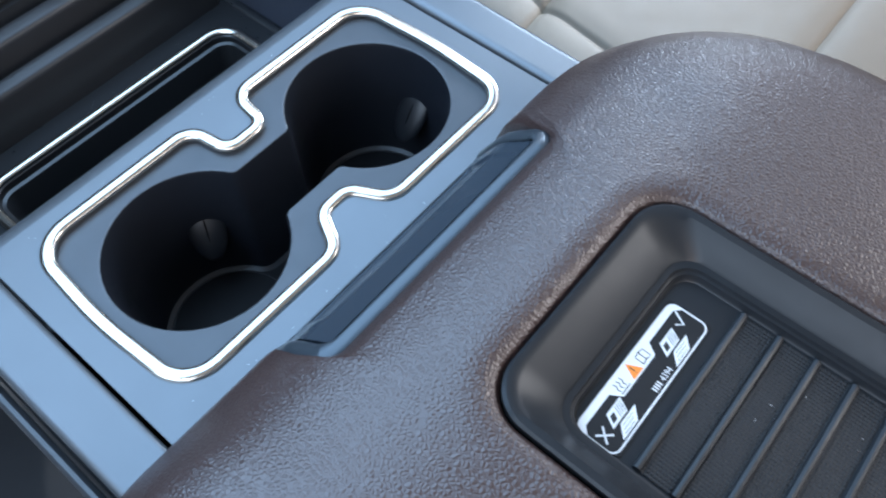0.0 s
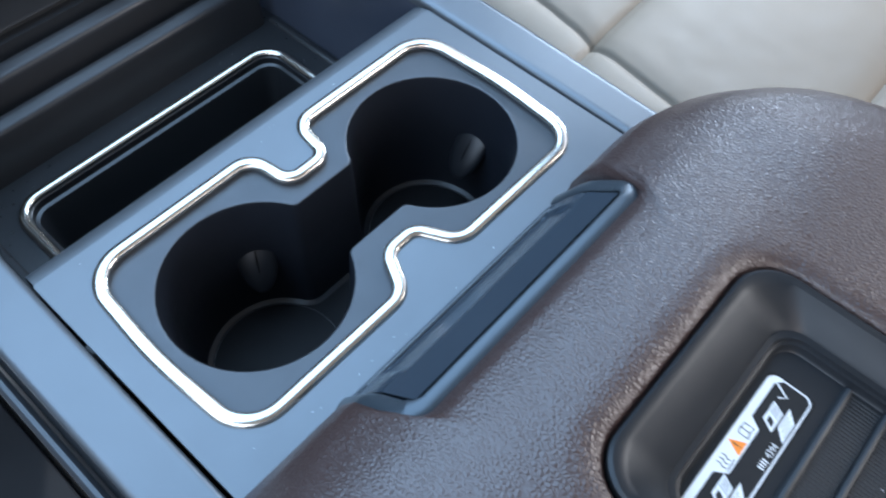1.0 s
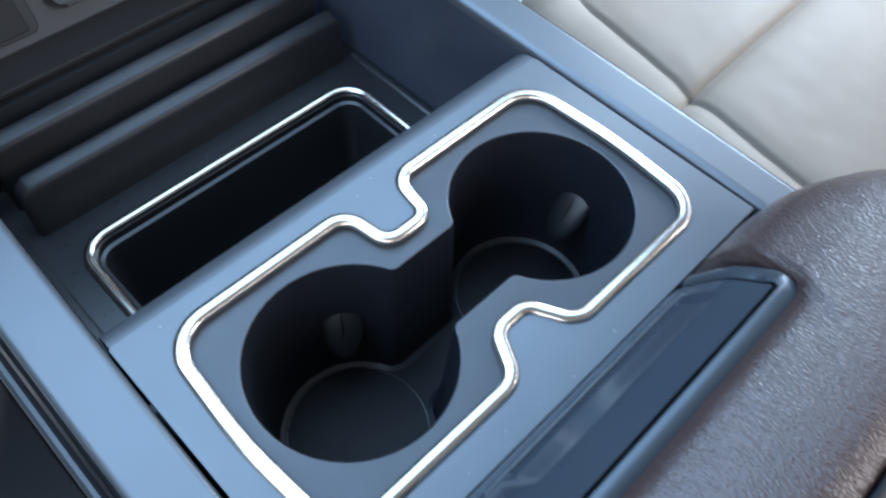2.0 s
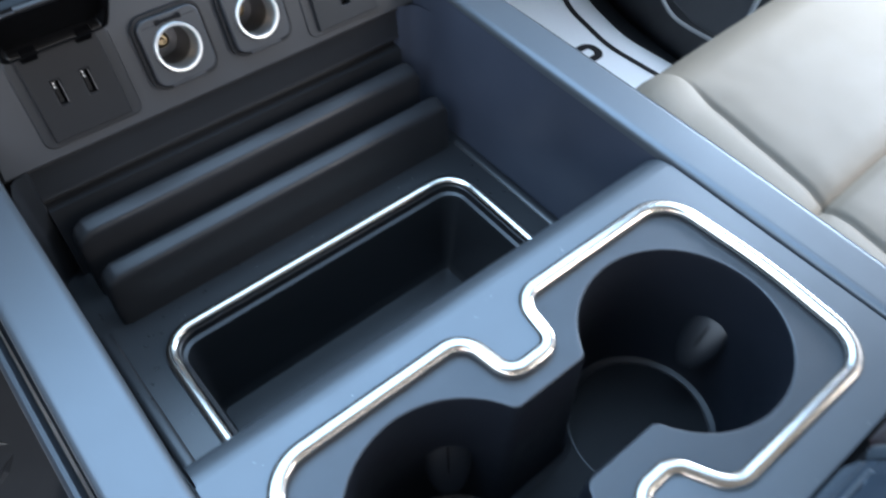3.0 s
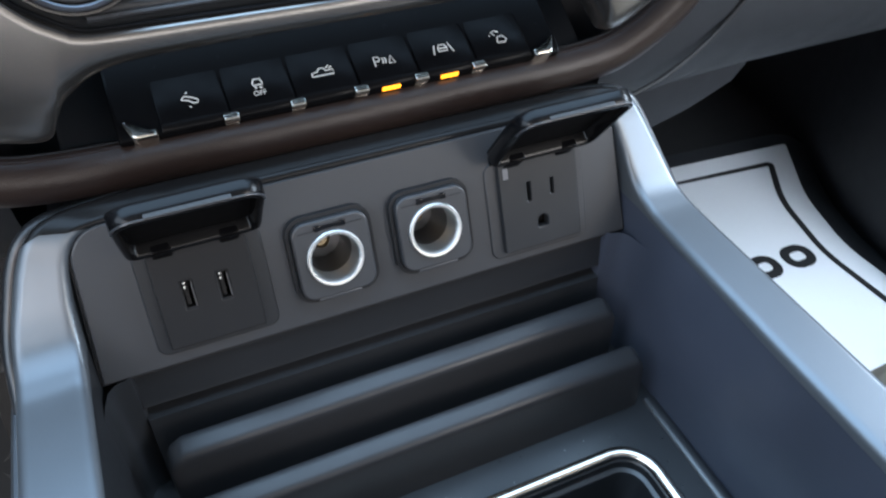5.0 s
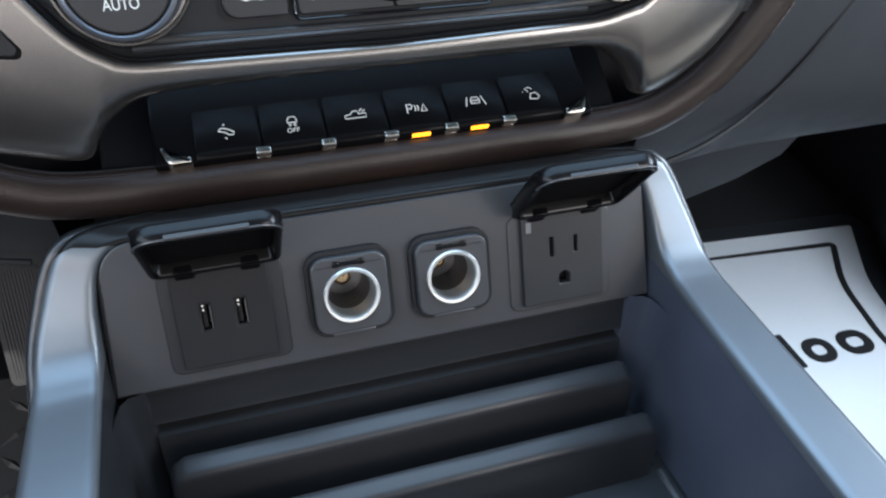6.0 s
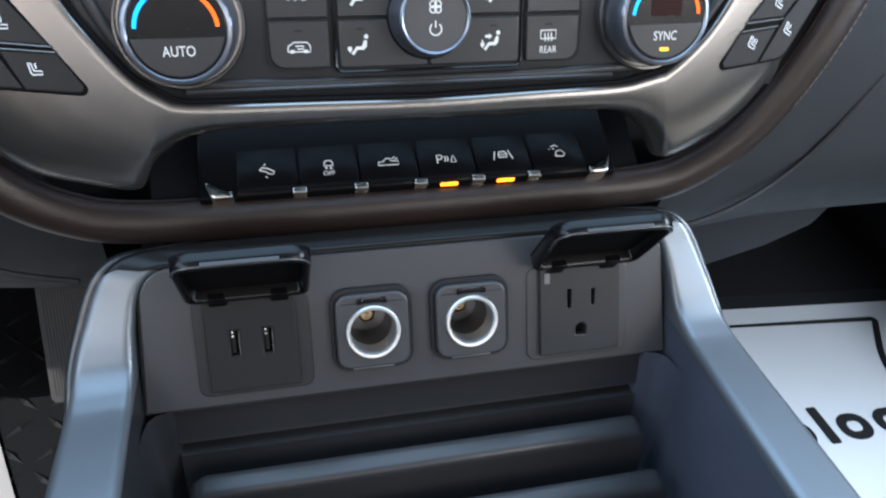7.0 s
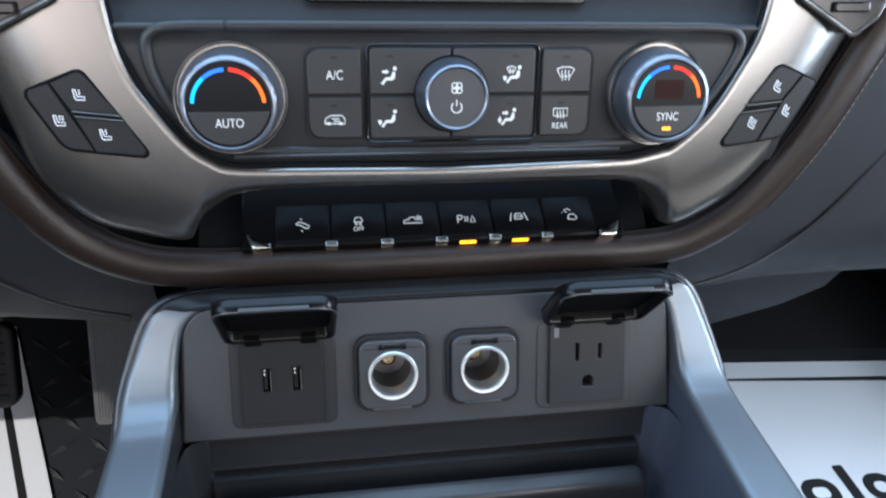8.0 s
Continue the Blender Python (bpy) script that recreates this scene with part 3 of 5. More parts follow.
def lid(name, cx, hw, v0, label):
    """An outlet cover folded up and back towards the viewer, hinged along its lower edge."""
    ob = thing(name, PANEL @ pose(cx, v0, 0.0035, 56), label, "outlet cover", "raised outlet covers")
    ln = 0.0515
    out = rounded([(-hw, 0.002), (hw, 0.002), (hw + 0.0008, ln), (-hw - 0.0008, ln)], [0.006, 0.006, 0.0095, 0.0095], 8)
    bm = slab(out, [], 0.0, 0.0015, 0.0008, bottom=True)
    part("cover_shell", bm, RECESS, ob, "glossy black folded-up cover")
    bm = bmesh.new()
    prev = None
    for d, z in ((0.0008, -0.0018), (0.0001, -0.0008), (0.0, 0.0030), (0.0004, 0.0050), (0.0013, 0.0061), (0.0024, 0.0062), (0.0033, 0.0054), (0.0037, 0.0040), (0.0044, 0.0002)):
        ring = ring_verts(bm, offset(out, d), z)
        if prev:
            bridge(bm, prev, ring)
        prev = ring
    part("cover_rim", bm, LID_RIM, ob, "rounded glossy rim")
    # highlight along the cover's edge, built as a thin tube of paler material
    edge = [p for p in offset(out, 0.0006) if p[1] > 0.020]
    part("edge_highlight", tube([(x, y, 0.0054) for x, y in edge], 0.0005, 0.0005, n=8), RIM, ob, "thin paler strand standing for the highlight on the edge")
    # black strip added for the shadow between the hinge lugs
    part("hinge_shade_strip", box(-hw + 0.004, hw - 0.004, -0.0060, 0.0060, -0.0022, 0.0026, 0.0006), RECESS, ob)
    part("finger_lip", box(-hw * 0.56, hw * 0.56, ln - 0.0012, ln + 0.0003, 0.0036, 0.0056, 0.0004), FINGER, ob, "pale grey finger lip")
    for x in (-hw * 0.50, hw * 0.50):
        part("hinge_lug", box(x - 0.0042, x + 0.0042, -0.0040, 0.0060, -0.0020, 0.0060, 0.0009), SWITCH, ob)
    return ob


# charge port plate
usb = thing("usb_outlet", PANEL @ pose(-0.0808, 0, 0), "black plate with two charging ports", "usb outlet")
ports = [(-0.0085, 0.0005), (0.0068, 0.0005)]
part("surround", slab(rect(-0.0270, 0.0270, -0.0262, 0.0238, 0.005, 6), [rect(-0.0180, 0.0170, -0.019, 0.020)], 0.0010, 0.002, 0.0007), CLIMATE, usb)
part("plate", slab(rect(-0.0215, 0.0205, -0.0232, 0.0238, 0.0010, 3), [rect(x - 0.0024, x + 0.0024, y - 0.0066, y + 0.0066, 0.0004, 2) for x, y in ports], 0.0040, 0.0042, 0.0007), PLATE, usb)
for x, y in ports:
    out = rect(x - 0.0024, x + 0.0024, y - 0.0066, y + 0.0066, 0.0004, 2)
    bm = bmesh.new()
    a, b, c = ring_verts(bm, offset(out, -0.0001), 0.0034), ring_verts(bm, offset(out, 0.0005), 0.0034), ring_verts(bm, offset(out, 0.0005), -0.006)
    bridge(bm, a, b)
    bridge(bm, b, c)
    bm.faces.new(c)
    port = part("port", bm, DARK, usb, "dark metal-lined charging port")
    part("tongue", box(x - 0.0015, x + 0.0004, y - 0.0055, y + 0.0055, -0.004, 0.0018, 0.0002), DARK, port)
    part("shell_edge", box(x + 0.0019, x + 0.0023, y - 0.0058, y + 0.0052, 0.0020, 0.0038), LINER, port)
    for k in (0.0024, 0.0044):
        part("contact_pad", box(x - 0.0014, x - 0.0004, y + k, y + k + 0.0011, 0.0010, 0.0026, 0.0002), BRIGHT, port)
lid("usb_outlet_cover", -0.0810, 0.0278, 0.0262, "glossy black cover raised above the charging ports")

# mains outlet
mains = thing("mains_outlet", PANEL @ pose(0.0835, 0, 0), "charcoal three-hole mains outlet", "mains outlet")
part("surround", slab(rect(-0.0285, 0.0262, -0.0275, 0.0225, 0.005, 6), [rect(-0.0188, 0.0180, -0.021, 0.019)], 0.0010, 0.002, 0.0007), CHARCOAL, mains)
slots = [rect(-0.0074, -0.0056, 0.0000, 0.0098, 0.0002, 2), rect(0.0056, 0.0072, 0.0008, 0.0090, 0.0002, 2)]
gnd = rounded([(-0.0028, -0.0150), (0.0028, -0.0150), (0.0028, -0.0105), (0.0, -0.0082), (-0.0028, -0.0105)], [0.0004, 0.0004, 0.0022, 0.0022, 0.0022], 4)
part("plate", slab(rect(-0.0222, 0.0212, -0.0248, 0.0225, 0.0010, 3), slots + [gnd], 0.0038, 0.0050, 0.0007), CLIMATE, mains)
part("hole_backing", slab(rect(-0.012, 0.012, -0.018, 0.014), [], -0.0040, 0.001, 0), DARK, mains)
part("lamp_window", slab(rect(-0.0200, -0.0172, 0.0140, 0.0195, 0.0004, 2), [], 0.0042, 0.001, 0.0002), material("clear_grey_lens", (0.16, 0.16, 0.17), 0.3), mains, "small grey indicator lens")
lid("mains_outlet_cover", 0.0830, 0.0284, 0.0262, "glossy black cover raised above the mains outlet")

# ---- armrest ----
arm = thing("armrest", pose(0, -0.5, 0.48), "brown leather armrest lid with a black phone tray", "armrest")


def apart(name, bm, mat, label="", parent=None, **kw):
    bm.transform(pose(0, 0.5, -0.48))
    return part(name, bm, mat, parent or arm, label, **kw)


def arm_loop(inset, front, n=10):
    w, e = 0.214 - inset, 0.203 - inset
    pts = rounded([(-w, -0.95), (e, -0.95), (e, front), (-w, front)], [0.02, 0.02, 0.098, 0.062], 18)
    out = []
    for p, q in zip(pts, pts[1:] + pts[:1]):
        out.append(p)
        if abs(p[1] - front) < 1e-6 and abs(q[1] - front) < 1e-6:
            out += [(p[0] + (q[0] - p[0]) * k / 150, front) for k in range(1, 150)]
    return out


TRAY = rounded([(-0.0600, -0.80), (0.0590, -0.80), (0.0580, -0.4660), (-0.0590, -0.4660)], [0.01, 0.01, 0.018, 0.018], 10)
levels = [(0.020, -0.3820, 0.4780), (0.0115, -0.3745, 0.4805), (0.0055, -0.3718, 0.4870), (0.0015, -0.3735, 0.5000), (0.0, -0.3780, 0.5130), (0.003, -0.3850, 0.5260),
          (0.010, -0.3955, 0.5400), (0.020, -0.4080, 0.5500), (0.032, -0.4205, 0.5560), (0.047, -0.4345, 0.5595)]
bm = bmesh.new()
prev = None
for inset, front, z in levels:
    ring = ring_verts(bm, arm_loop(inset, front), z)
    for v in ring:  # the pad slopes gently up to the tray
        if z > 0.53:
            v.co.z -= 0.0075 * ease((v.co.y + 0.475) / 0.045) * ease((0.150 - abs(v.co.x)) / 0.05)
    for v in ring:  # the lip draws back round the release lever
        edge = 0.0755 - abs(v.co.x + 0.0055)
        if v.co.y > -0.45 and edge > -0.008:
            aim = -0.4130 + 0.009 * (1 - math.sqrt(1 - (1 - edge / 0.009) ** 2)) if 0 < edge < 0.009 else -0.4130
            aim += 0.012 * -edge / 0.008 + 0.030 * ease(-edge / 0.008) if edge < 0 else 0
            if edge < 0:
                aim += 0.009
            v.co.y = min(v.co.y, aim)
    if prev:
        bridge(bm, prev, ring)
    prev = ring
prev2 = None
for d, z in ((0.0005, 0.5510), (-0.0006, 0.5545), (-0.0022, 0.5566), (-0.0050, 0.5577), (-0.0095, 0.5582), (-0.0150, 0.5580)):
    ring = ring_verts(bm, offset(TRAY, d), z)
    if prev2:
        bridge(bm, prev2, ring)
    prev2 = ring
edges = []
for ring in (prev, prev2):
    for i in range(len(ring)):
        edges.append(bm.edges.get((ring[i], ring[(i + 1) % len(ring)])))
bmesh.ops.triangle_fill(bm, use_beauty=True, use_dissolve=False, edges=edges)
apart("padded_lid", bm, BROWN, "brown grained leather pad", angle=70)

# phone tray
loops = [(0.0006, 0.5520, 18), (0.0006, 0.5562, 18), (0.0016, 0.5572, 18), (0.0045, 0.5570, 16.5), (0.0060, 0.5554, 16), (0.0128, 0.5474, 12), (0.0134, 0.5464, 11.6),
         (0.0158, 0.5460, 10.5), (0.0163, 0.5444, 10), (0.0174, 0.5440, 9.6), (0.0179, 0.5412, 9.2), (0.0186, 0.5405, 8.6)]
bm = bmesh.new()
prev = None
for d, z, r in loops:
    slope = 0.0085 * ease((d - 0.005) / 0.008)  # the front wall slopes further in
    plan = [(-0.0600 + d, -0.80 + d), (0.0590 - d, -0.80 + d), (0.0580 - d, -0.4660 - d - slope), (-0.0590 + d, -0.4660 - d - slope)]
    ring = ring_verts(bm, rounded(plan, [0.01, 0.01, r * 0.001, r * 0.001], 10), z)
    if prev:
        bridge(bm, prev, ring)
    prev = ring
bm.faces.new(prev)
tray = apart("phone_tray", bm, TRAYMAT, "black moulded charging tray")
PADZ = 0.5405
mat_tex = material("tray_rubber", (0.016, 0.017, 0.019), 0.55, 0, 0.2, 40, 0.7, 1500, cells=True)
for nd in mat_tex.node_tree.nodes:  # woven dimples in even rows
    if nd.bl_idname == "ShaderNodeTexVoronoi":
        nd.inputs["Randomness"].default_value = 0.0
        nd.inputs["Scale"].default_value = 640
    if nd.bl_idname == "ShaderNodeVectorMath":
        nd.inputs[1].default_value = (0, 0, 0)
    if nd.bl_idname == "ShaderNodeBump":
        nd.inputs["Distance"].default_value = 0.0012
apart("tray_mat", slab(rect(-0.0395, 0.0385, -0.78, -0.5195, 0.001), [], PADZ + 0.0006, 0.001, 0.0003), mat_tex, "", tray)
y = -0.5215
while y > -0.77:
    apart("rib", tube([(-0.0395, y, PADZ + 0.0008), (0.0385, y, PADZ + 0.0008)], 0.0016, 0.0017, n=8), TRAYMAT, "", tray)
    y -= 0.0152

# printed tray label
lab = apart("tray_label", slab(rect(-0.0402, 0.0262, -0.5150, -0.4950, 0.002), [], PADZ + 0.0006, 0.0006, 0), DARK, "black label with white charging symbols", tray)
LX, LY, LZ = -0.0077, -0.5050, PADZ + 0.0008


def lpart(name, bm, mat):
    bm.transform(pose(LX, LY, LZ))
    return apart(name, bm, mat, "", lab, flat=True)


bm = bmesh.new()
o = rect(-0.0330, 0.0330, -0.0086, 0.0086, 0.0035, 6)
stroke(bm, o, 0.0007, 0, True)
fill(bm, rounded([(-0.0330, 0.0030), (-0.0300, 0.0058), (-0.0150, 0.0058), (-0.0120, 0.0012), (0.0095, 0.0012), (0.0125, 0.0058), (0.0300, 0.0058), (0.0330, 0.0030),
                  (0.0330, 0.0086), (-0.0330, 0.0086)], [0, 0.001, 0.001, 0.001, 0.001, 0.001, 0.001, 0, 0.0035, 0.0035], 4), 0.00003)
lpart("label_border", bm, WHITE_INK)
bm = bmesh.new()
fill(bm, [(-0.0042, 0.0018), (0.0022, 0.0018), (-0.0010, 0.0080)], 0.00008)
lpart("warning_triangle", bm, ORANGE_INK)
lines = [[(-1.0, 3.6), (-1.0, 6.0)], [(-1.0, 2.6), (-1.0, 2.9)]]
for k in range(3):
    lines.append([(-11.0 + k * 1.8, 3.0), (-11.5 + k * 1.8, 4.2), (-10.6 + k * 1.8, 5.4), (-11.0 + k * 1.8, 6.8)])
lines += [[(-11.8, 2.2), (-6.2, 2.2)], [(3.6, 2.4), (3.6, 6.4), (6.0, 6.8), (8.4, 6.4), (8.4, 2.4), (6.0, 2.9), (3.6, 2.4)], [(6.0, 2.9), (6.0, 6.8)]]
lpart("label_print", symbol(lines, [], w=0.45, z=0.00010), INK)
lpart("label_cross", symbol([[(-31.0, -4.0), (-26.5, 1.0)], [(-31.0, 1.0), (-26.5, -4.0)]], [], w=0.75), WHITE_INK)
lpart("label_tick", symbol([[(25.5, 2.0), (27.5, -0.6), (30.5, 5.0)]], [], w=0.75), WHITE_INK)
for x0 in (-24.5, 12.0):
    lpart("label_phone", symbol([], [[(x0 - 0.4, -2.6), (x0 + 2.6, 2.4), (x0 + 11.4, 2.4), (x0 + 8.8, -2.6)]]), WHITE_INK)
    lpart("label_charger", symbol([], [[(x0 - 1.5, -7.6), (x0 + 3.0, -3.4), (x0 + 12.5, -3.4), (x0 + 8.0, -7.6)]]), WHITE_INK)
    bm = bmesh.new()
    fill(bm, [((x0 + 1.2) / 1000, -0.0016), ((x0 + 2.8) / 1000, 0.0010), ((x0 + 5.2) / 1000, 0.0010), ((x0 + 3.8) / 1000, -0.0016)], 0.0001)
    for k in range(4):
        stroke(bm, [((x0 + 5.4 + k) / 1000, -0.0020), ((x0 + 7.0 + k) / 1000, 0.0018)], 0.00028, 0.0001)
    for k in range(3):
        stroke(bm, [((x0 + 1.0 + k * 1.1) / 1000, -0.0068 + k * 0.0012), ((x0 + 7.2 + k * 1.1) / 1000, -0.0068 + k * 0.0012)], 0.00022, 0.0001)
    lpart("phone_screen", bm, INK)
lpart("label_bars", symbol([[(-2.6 + k * 1.15, -7.2), (-2.6 + k * 1.15, -4.9)] for k in range(4)], [], w=0.6), WHITE_INK)
lpart("label_number", words("4394", 0.0037, (0.0056, -0.0061), narrow=0.85), WHITE_INK)

# release latch in the front of the lid
apart("lid_underside", box(-0.125, 0.125, -0.425, -0.3742, 0.478, 0.4885, 0.003), BROWN, "brown edge below the pad")
latch = thing("armrest_latch", pose(0, -0.39, 0.49), "black plastic release lever under the armrest lip", "latch")
LX0, LX1 = -0.0720, 0.0600


def latch_height(y, groove=0.0):
    """Height of the lever plate from the deck back to the leather; the finger groove dips behind the ridge."""
    plain = [(-0.3712, 0.4770), (-0.3716, 0.4900), (-0.3735, 0.4985), (-0.3765, 0.5047), (-0.3778, 0.5060), (-0.3790, 0.5085), (-0.3830, 0.5155), (-0.3880, 0.5228), (-0.3905, 0.5254), (-0.4045, 0.5362), (-0.4150, 0.5405)]
    cut = [(-0.3712, 0.4770), (-0.3716, 0.4900), (-0.3735, 0.4985), (-0.3765, 0.5047), (-0.3778, 0.5060), (-0.3790, 0.5058), (-0.3830, 0.5122), (-0.3880, 0.5202), (-0.3905, 0.5250), (-0.4045, 0.5362), (-0.4150, 0.5405)]
    out = []
    for table in (plain, cut):
        for (ya, za), (yb, zb) in zip(table, table[1:]):
            if yb <= y <= ya:
                out.append(za + (zb - za) * (y - ya) / (yb - ya))
                break
    return out[0] + (out[1] - out[0]) * groove


plate_y = [-0.3712, -0.3716, -0.3725, -0.3735, -0.3750, -0.3765, -0.3773, -0.3778, -0.3783, -0.3790, -0.3800, -0.3830, -0.3860, -0.3880, -0.3893, -0.3905, -0.3920, -0.3980, -0.4030, -0.4040]
rows = []
for k in range(69):
    u = k / 68
    x = LX0 + (LX1 - LX0) * u
    g = ease((x - LX0 - 0.010) / 0.004) * ease((0.0505 - x) / 0.003)
    row = [(x + (y + 0.4045) * (-0.20 * (1 - u) ** 6 - 0.10 * u ** 6), y + 0.39, latch_height(y, g) - 0.49) for y in plate_y]
    row.append((x, -0.4044 + 0.39, 0.5354 - 0.49))
    row.append((x, -0.4045 + 0.39, 0.5300 - 0.49))
    rows.append(row)
ends = []
for dx, row in ((-0.0004, rows[0]), (0.0004, rows[-1])):
    ends.append([(x + dx, y, z - 0.005) for x, y, z in row])
bm = bmesh.new()
loft(bm, [ends[0]] + rows + [ends[1]])
part("lever_plate", bm, LATCH, latch, angle=50)
ridge = spline([(LX0 + 0.0010, 0.0126, 0.0152), (LX0 + 0.008, 0.0124, 0.0160), (0.0, 0.0124, 0.0161), (0.0470, 0.0124, 0.0161), (0.0507, 0.0112, 0.0172), (0.0510, 0.0080, 0.0218)], 8)
part("lever_ridge", tube(ridge, 0.0006, 0.0006, n=10), GRAPHITE, latch, "bright front ridge")
# rim of the pocket round three sides of the plate
plan = rounded([(LX0 - 0.0112, -0.3735), (LX0 - 0.0052, -0.4096), (LX1 + 0.0052, -0.4096), (LX1 + 0.0022, -0.3745)], [0, 0.010, 0.008, 0], 10)
path = []
for (xa, ya), (xb, yb) in zip(plan, plan[1:]):
    path += [(xa + (xb - xa) * k / 6, ya + (yb - ya) * k / 6) for k in range(6)]
path.append(plan[-1])
part("pocket_rim", tube([(x, y + 0.39, latch_height(max(-0.4149, min(-0.3712, y))) + 0.0002 - 0.49) for x, y in path], 0.0040, 0.0013, n=20), LATCH_RIM, latch, "satin blue-grey rim round the lever", angle=80)
bm = bmesh.new()
loft(bm, [[(x, y + 0.39, latch_height(y) - 0.0045 - 0.49) for y in plate_y[3:]] + [(x, -0.4135 + 0.39, 0.5300 - 0.49)] for x in (LX0 - 0.006, 0, LX1 + 0.006)])
part("pocket_floor", bm, RECESS, latch, "dark slot round the lever")

# ---- passenger seat ----
seat = thing("passenger_seat", pose(0.5, -0.45, 0.0), "beige leather passenger seat cushion with stitched panels", "car seat")


def crease(y):
    """Where the padded top meets the side panel."""
    return 0.2865 + 0.155 * (y + 0.267)


def cushion(x, y):
    """Height of the padded seat top, which sinks to a seam along the edges of its panels."""
    xc = crease(y)
    z = 0.3950 + 0.010 * math.sin(min(1, max(0, (x - xc) / 0.45)) * math.pi)
    fade = ease((-0.112 - y) / 0.05)  # the side crease runs out towards the front
    for d, depth in ((abs(y + 0.267), 1.0), (abs(y + 0.457), 0.8), (x - xc, 0.8 * fade)):
        z -= depth * (0.0040 * math.exp(-(d / 0.012) ** 2) + 0.0042 * math.exp(-(d / 0.0026) ** 2))
    if y > -0.135:
        z -= 0.030 * ((y + 0.135) / 0.05) ** 2
    return z + 0.0016 * noise.noise((x * 14, y * 14, 3.1)) + 0.0005 * noise.noise((x * 60, y * 50, 1.7))


SIDE = [(-0.062, -0.230), (-0.056, -0.060), (-0.048, -0.026), (-0.038, -0.0110), (-0.028, -0.0040), (-0.019, -0.0008), (-0.010, 0.0010), (-0.004, 0.0012), (-0.001, 0.0004), (0.0, 0.0)]
ys = [-0.80 + 0.30 * k / 20 for k in range(20)] + [-0.50 + 0.40 * k / 130 for k in range(131)]
bm = bmesh.new()
loft(bm, [[(crease(y) + (0.74 - crease(y)) * (k / 90) ** 1.7 - 0.5, y + 0.45, cushion(crease(y) + (0.74 - crease(y)) * (k / 90) ** 1.7, y)) for y in ys] for k in range(91)])
part("cushion_top", bm, BEIGE, seat)
bm = bmesh.new()
loft(bm, [[(crease(y) + dx - 0.5, y + 0.45, cushion(crease(y), y) + dz) for dx, dz in SIDE] for y in ys])
part("side_panel", bm, BEIGE_SIDE, seat, "plain beige side panel")
bm = bmesh.new()
rows = []
xe = crease(-0.100)
edge = [(xe + dx, cushion(xe, -0.100) + dz) for dx, dz in SIDE[:-1]] + [(x, cushion(x, -0.100)) for x in (xe, xe + 0.005, xe + 0.01, 0.33, 0.36, 0.4, 0.45, 0.5, 0.6, 0.74)]
for k in range(13):
    t = k / 12
    rows.append([(x - 0.5, -0.100 + 0.040 * math.sin(t * 1.9) + 0.45, z - 0.24 * t ** 1.3) for x, z in edge])
loft(bm, rows)
part("cushion_nose", bm, BEIGE, seat)
part("seat_base", box(-0.24, 0.24, -0.35, 0.30, 0.0, 0.20, 0.02), DARK, seat)

# ---- passenger side floor ----
mat_out = rounded([(0.40, -0.35), (0.81, -0.35), (0.80, 0.09), (0.787, 0.25), (0.815, 0.36), (0.885, 0.481), (0.40, 0.520)], [0, 0, 0.25, 0.2, 0.25, 0.004, 0], 10)
paper = thing("paper_floor_mat", pose(0.6, 0.1, 0.0), "white paper floor mat with black border on the passenger floor", "floor mat")
bm = slab(mat_out, [], 0.004, 0.003, 0.0)
bm.transform(pose(-0.6, -0.1, 0))
part("sheet", bm, PAPER, paper)
bm = bmesh.new()
edge_line = rounded([(0.44, -0.31), (0.768, -0.31), (0.760, 0.09), (0.747, 0.25), (0.772, 0.365), (0.822, 0.446), (0.44, 0.478)], [0, 0, 0.25, 0.2, 0.2, 0.004, 0], 10)
stroke(bm, [(x - 0.6, y - 0.1) for x, y in edge_line], 0.010, 0.0046, True)
part("printed_border", bm, INK, paper, flat=True)
def printed_ring(x, y, w, h, band):
    """A plain inked ring."""
    bm = bmesh.new()
    out = rect(x - w / 2, x + w / 2, y - h / 2, y + h / 2, min(w, h) * 0.46, 7)
    bridge(bm, ring_verts(bm, out, 0.0046), ring_verts(bm, offset(out, band), 0.0046))
    return bm


for x, w in ((0.706, 0.050), (0.648, 0.046), (0.562, 0.050)):
    part("printed_ring", printed_ring(x - 0.6, 0.258 - 0.1, w, 0.044, 0.0135), INK, paper, flat=True)
for x, w, h in ((0.607, 0.015, 0.062), (0.503, 0.048, 0.062)):
    bm = bmesh.new()
    fill(bm, [(a + x - 0.6, b + 0.267 - 0.1) for a, b in rect(-w / 2, w / 2, -h / 2, h / 2, 0.003, 3)], 0.0046)
    part("printed_bar", bm, INK, paper, flat=True)

under_mat = thing("rubber_floor_mat", pose(0.6, 0.1, 0.0), "black rubber mat under the passenger's paper mat", "floor mat")
bm = slab(offset(mat_out, -0.034), [], 0.001, 0.001, 0.0)
bm.transform(pose(-0.6, -0.1, 0))
part("mat_sheet", bm, RUBBER, under_mat)

# ---- driver side floor ----
rub = thing("rubber_floor_mat", pose(-0.5, 0.35, 0.0), "black rubber floor mat with diamond tread", "floor mat")
part("mat_sheet", box(-0.28, 0.29, -0.75, 0.45, 0.0, 0.008, 0.003), RUBBER, rub)
bm = bmesh.new()
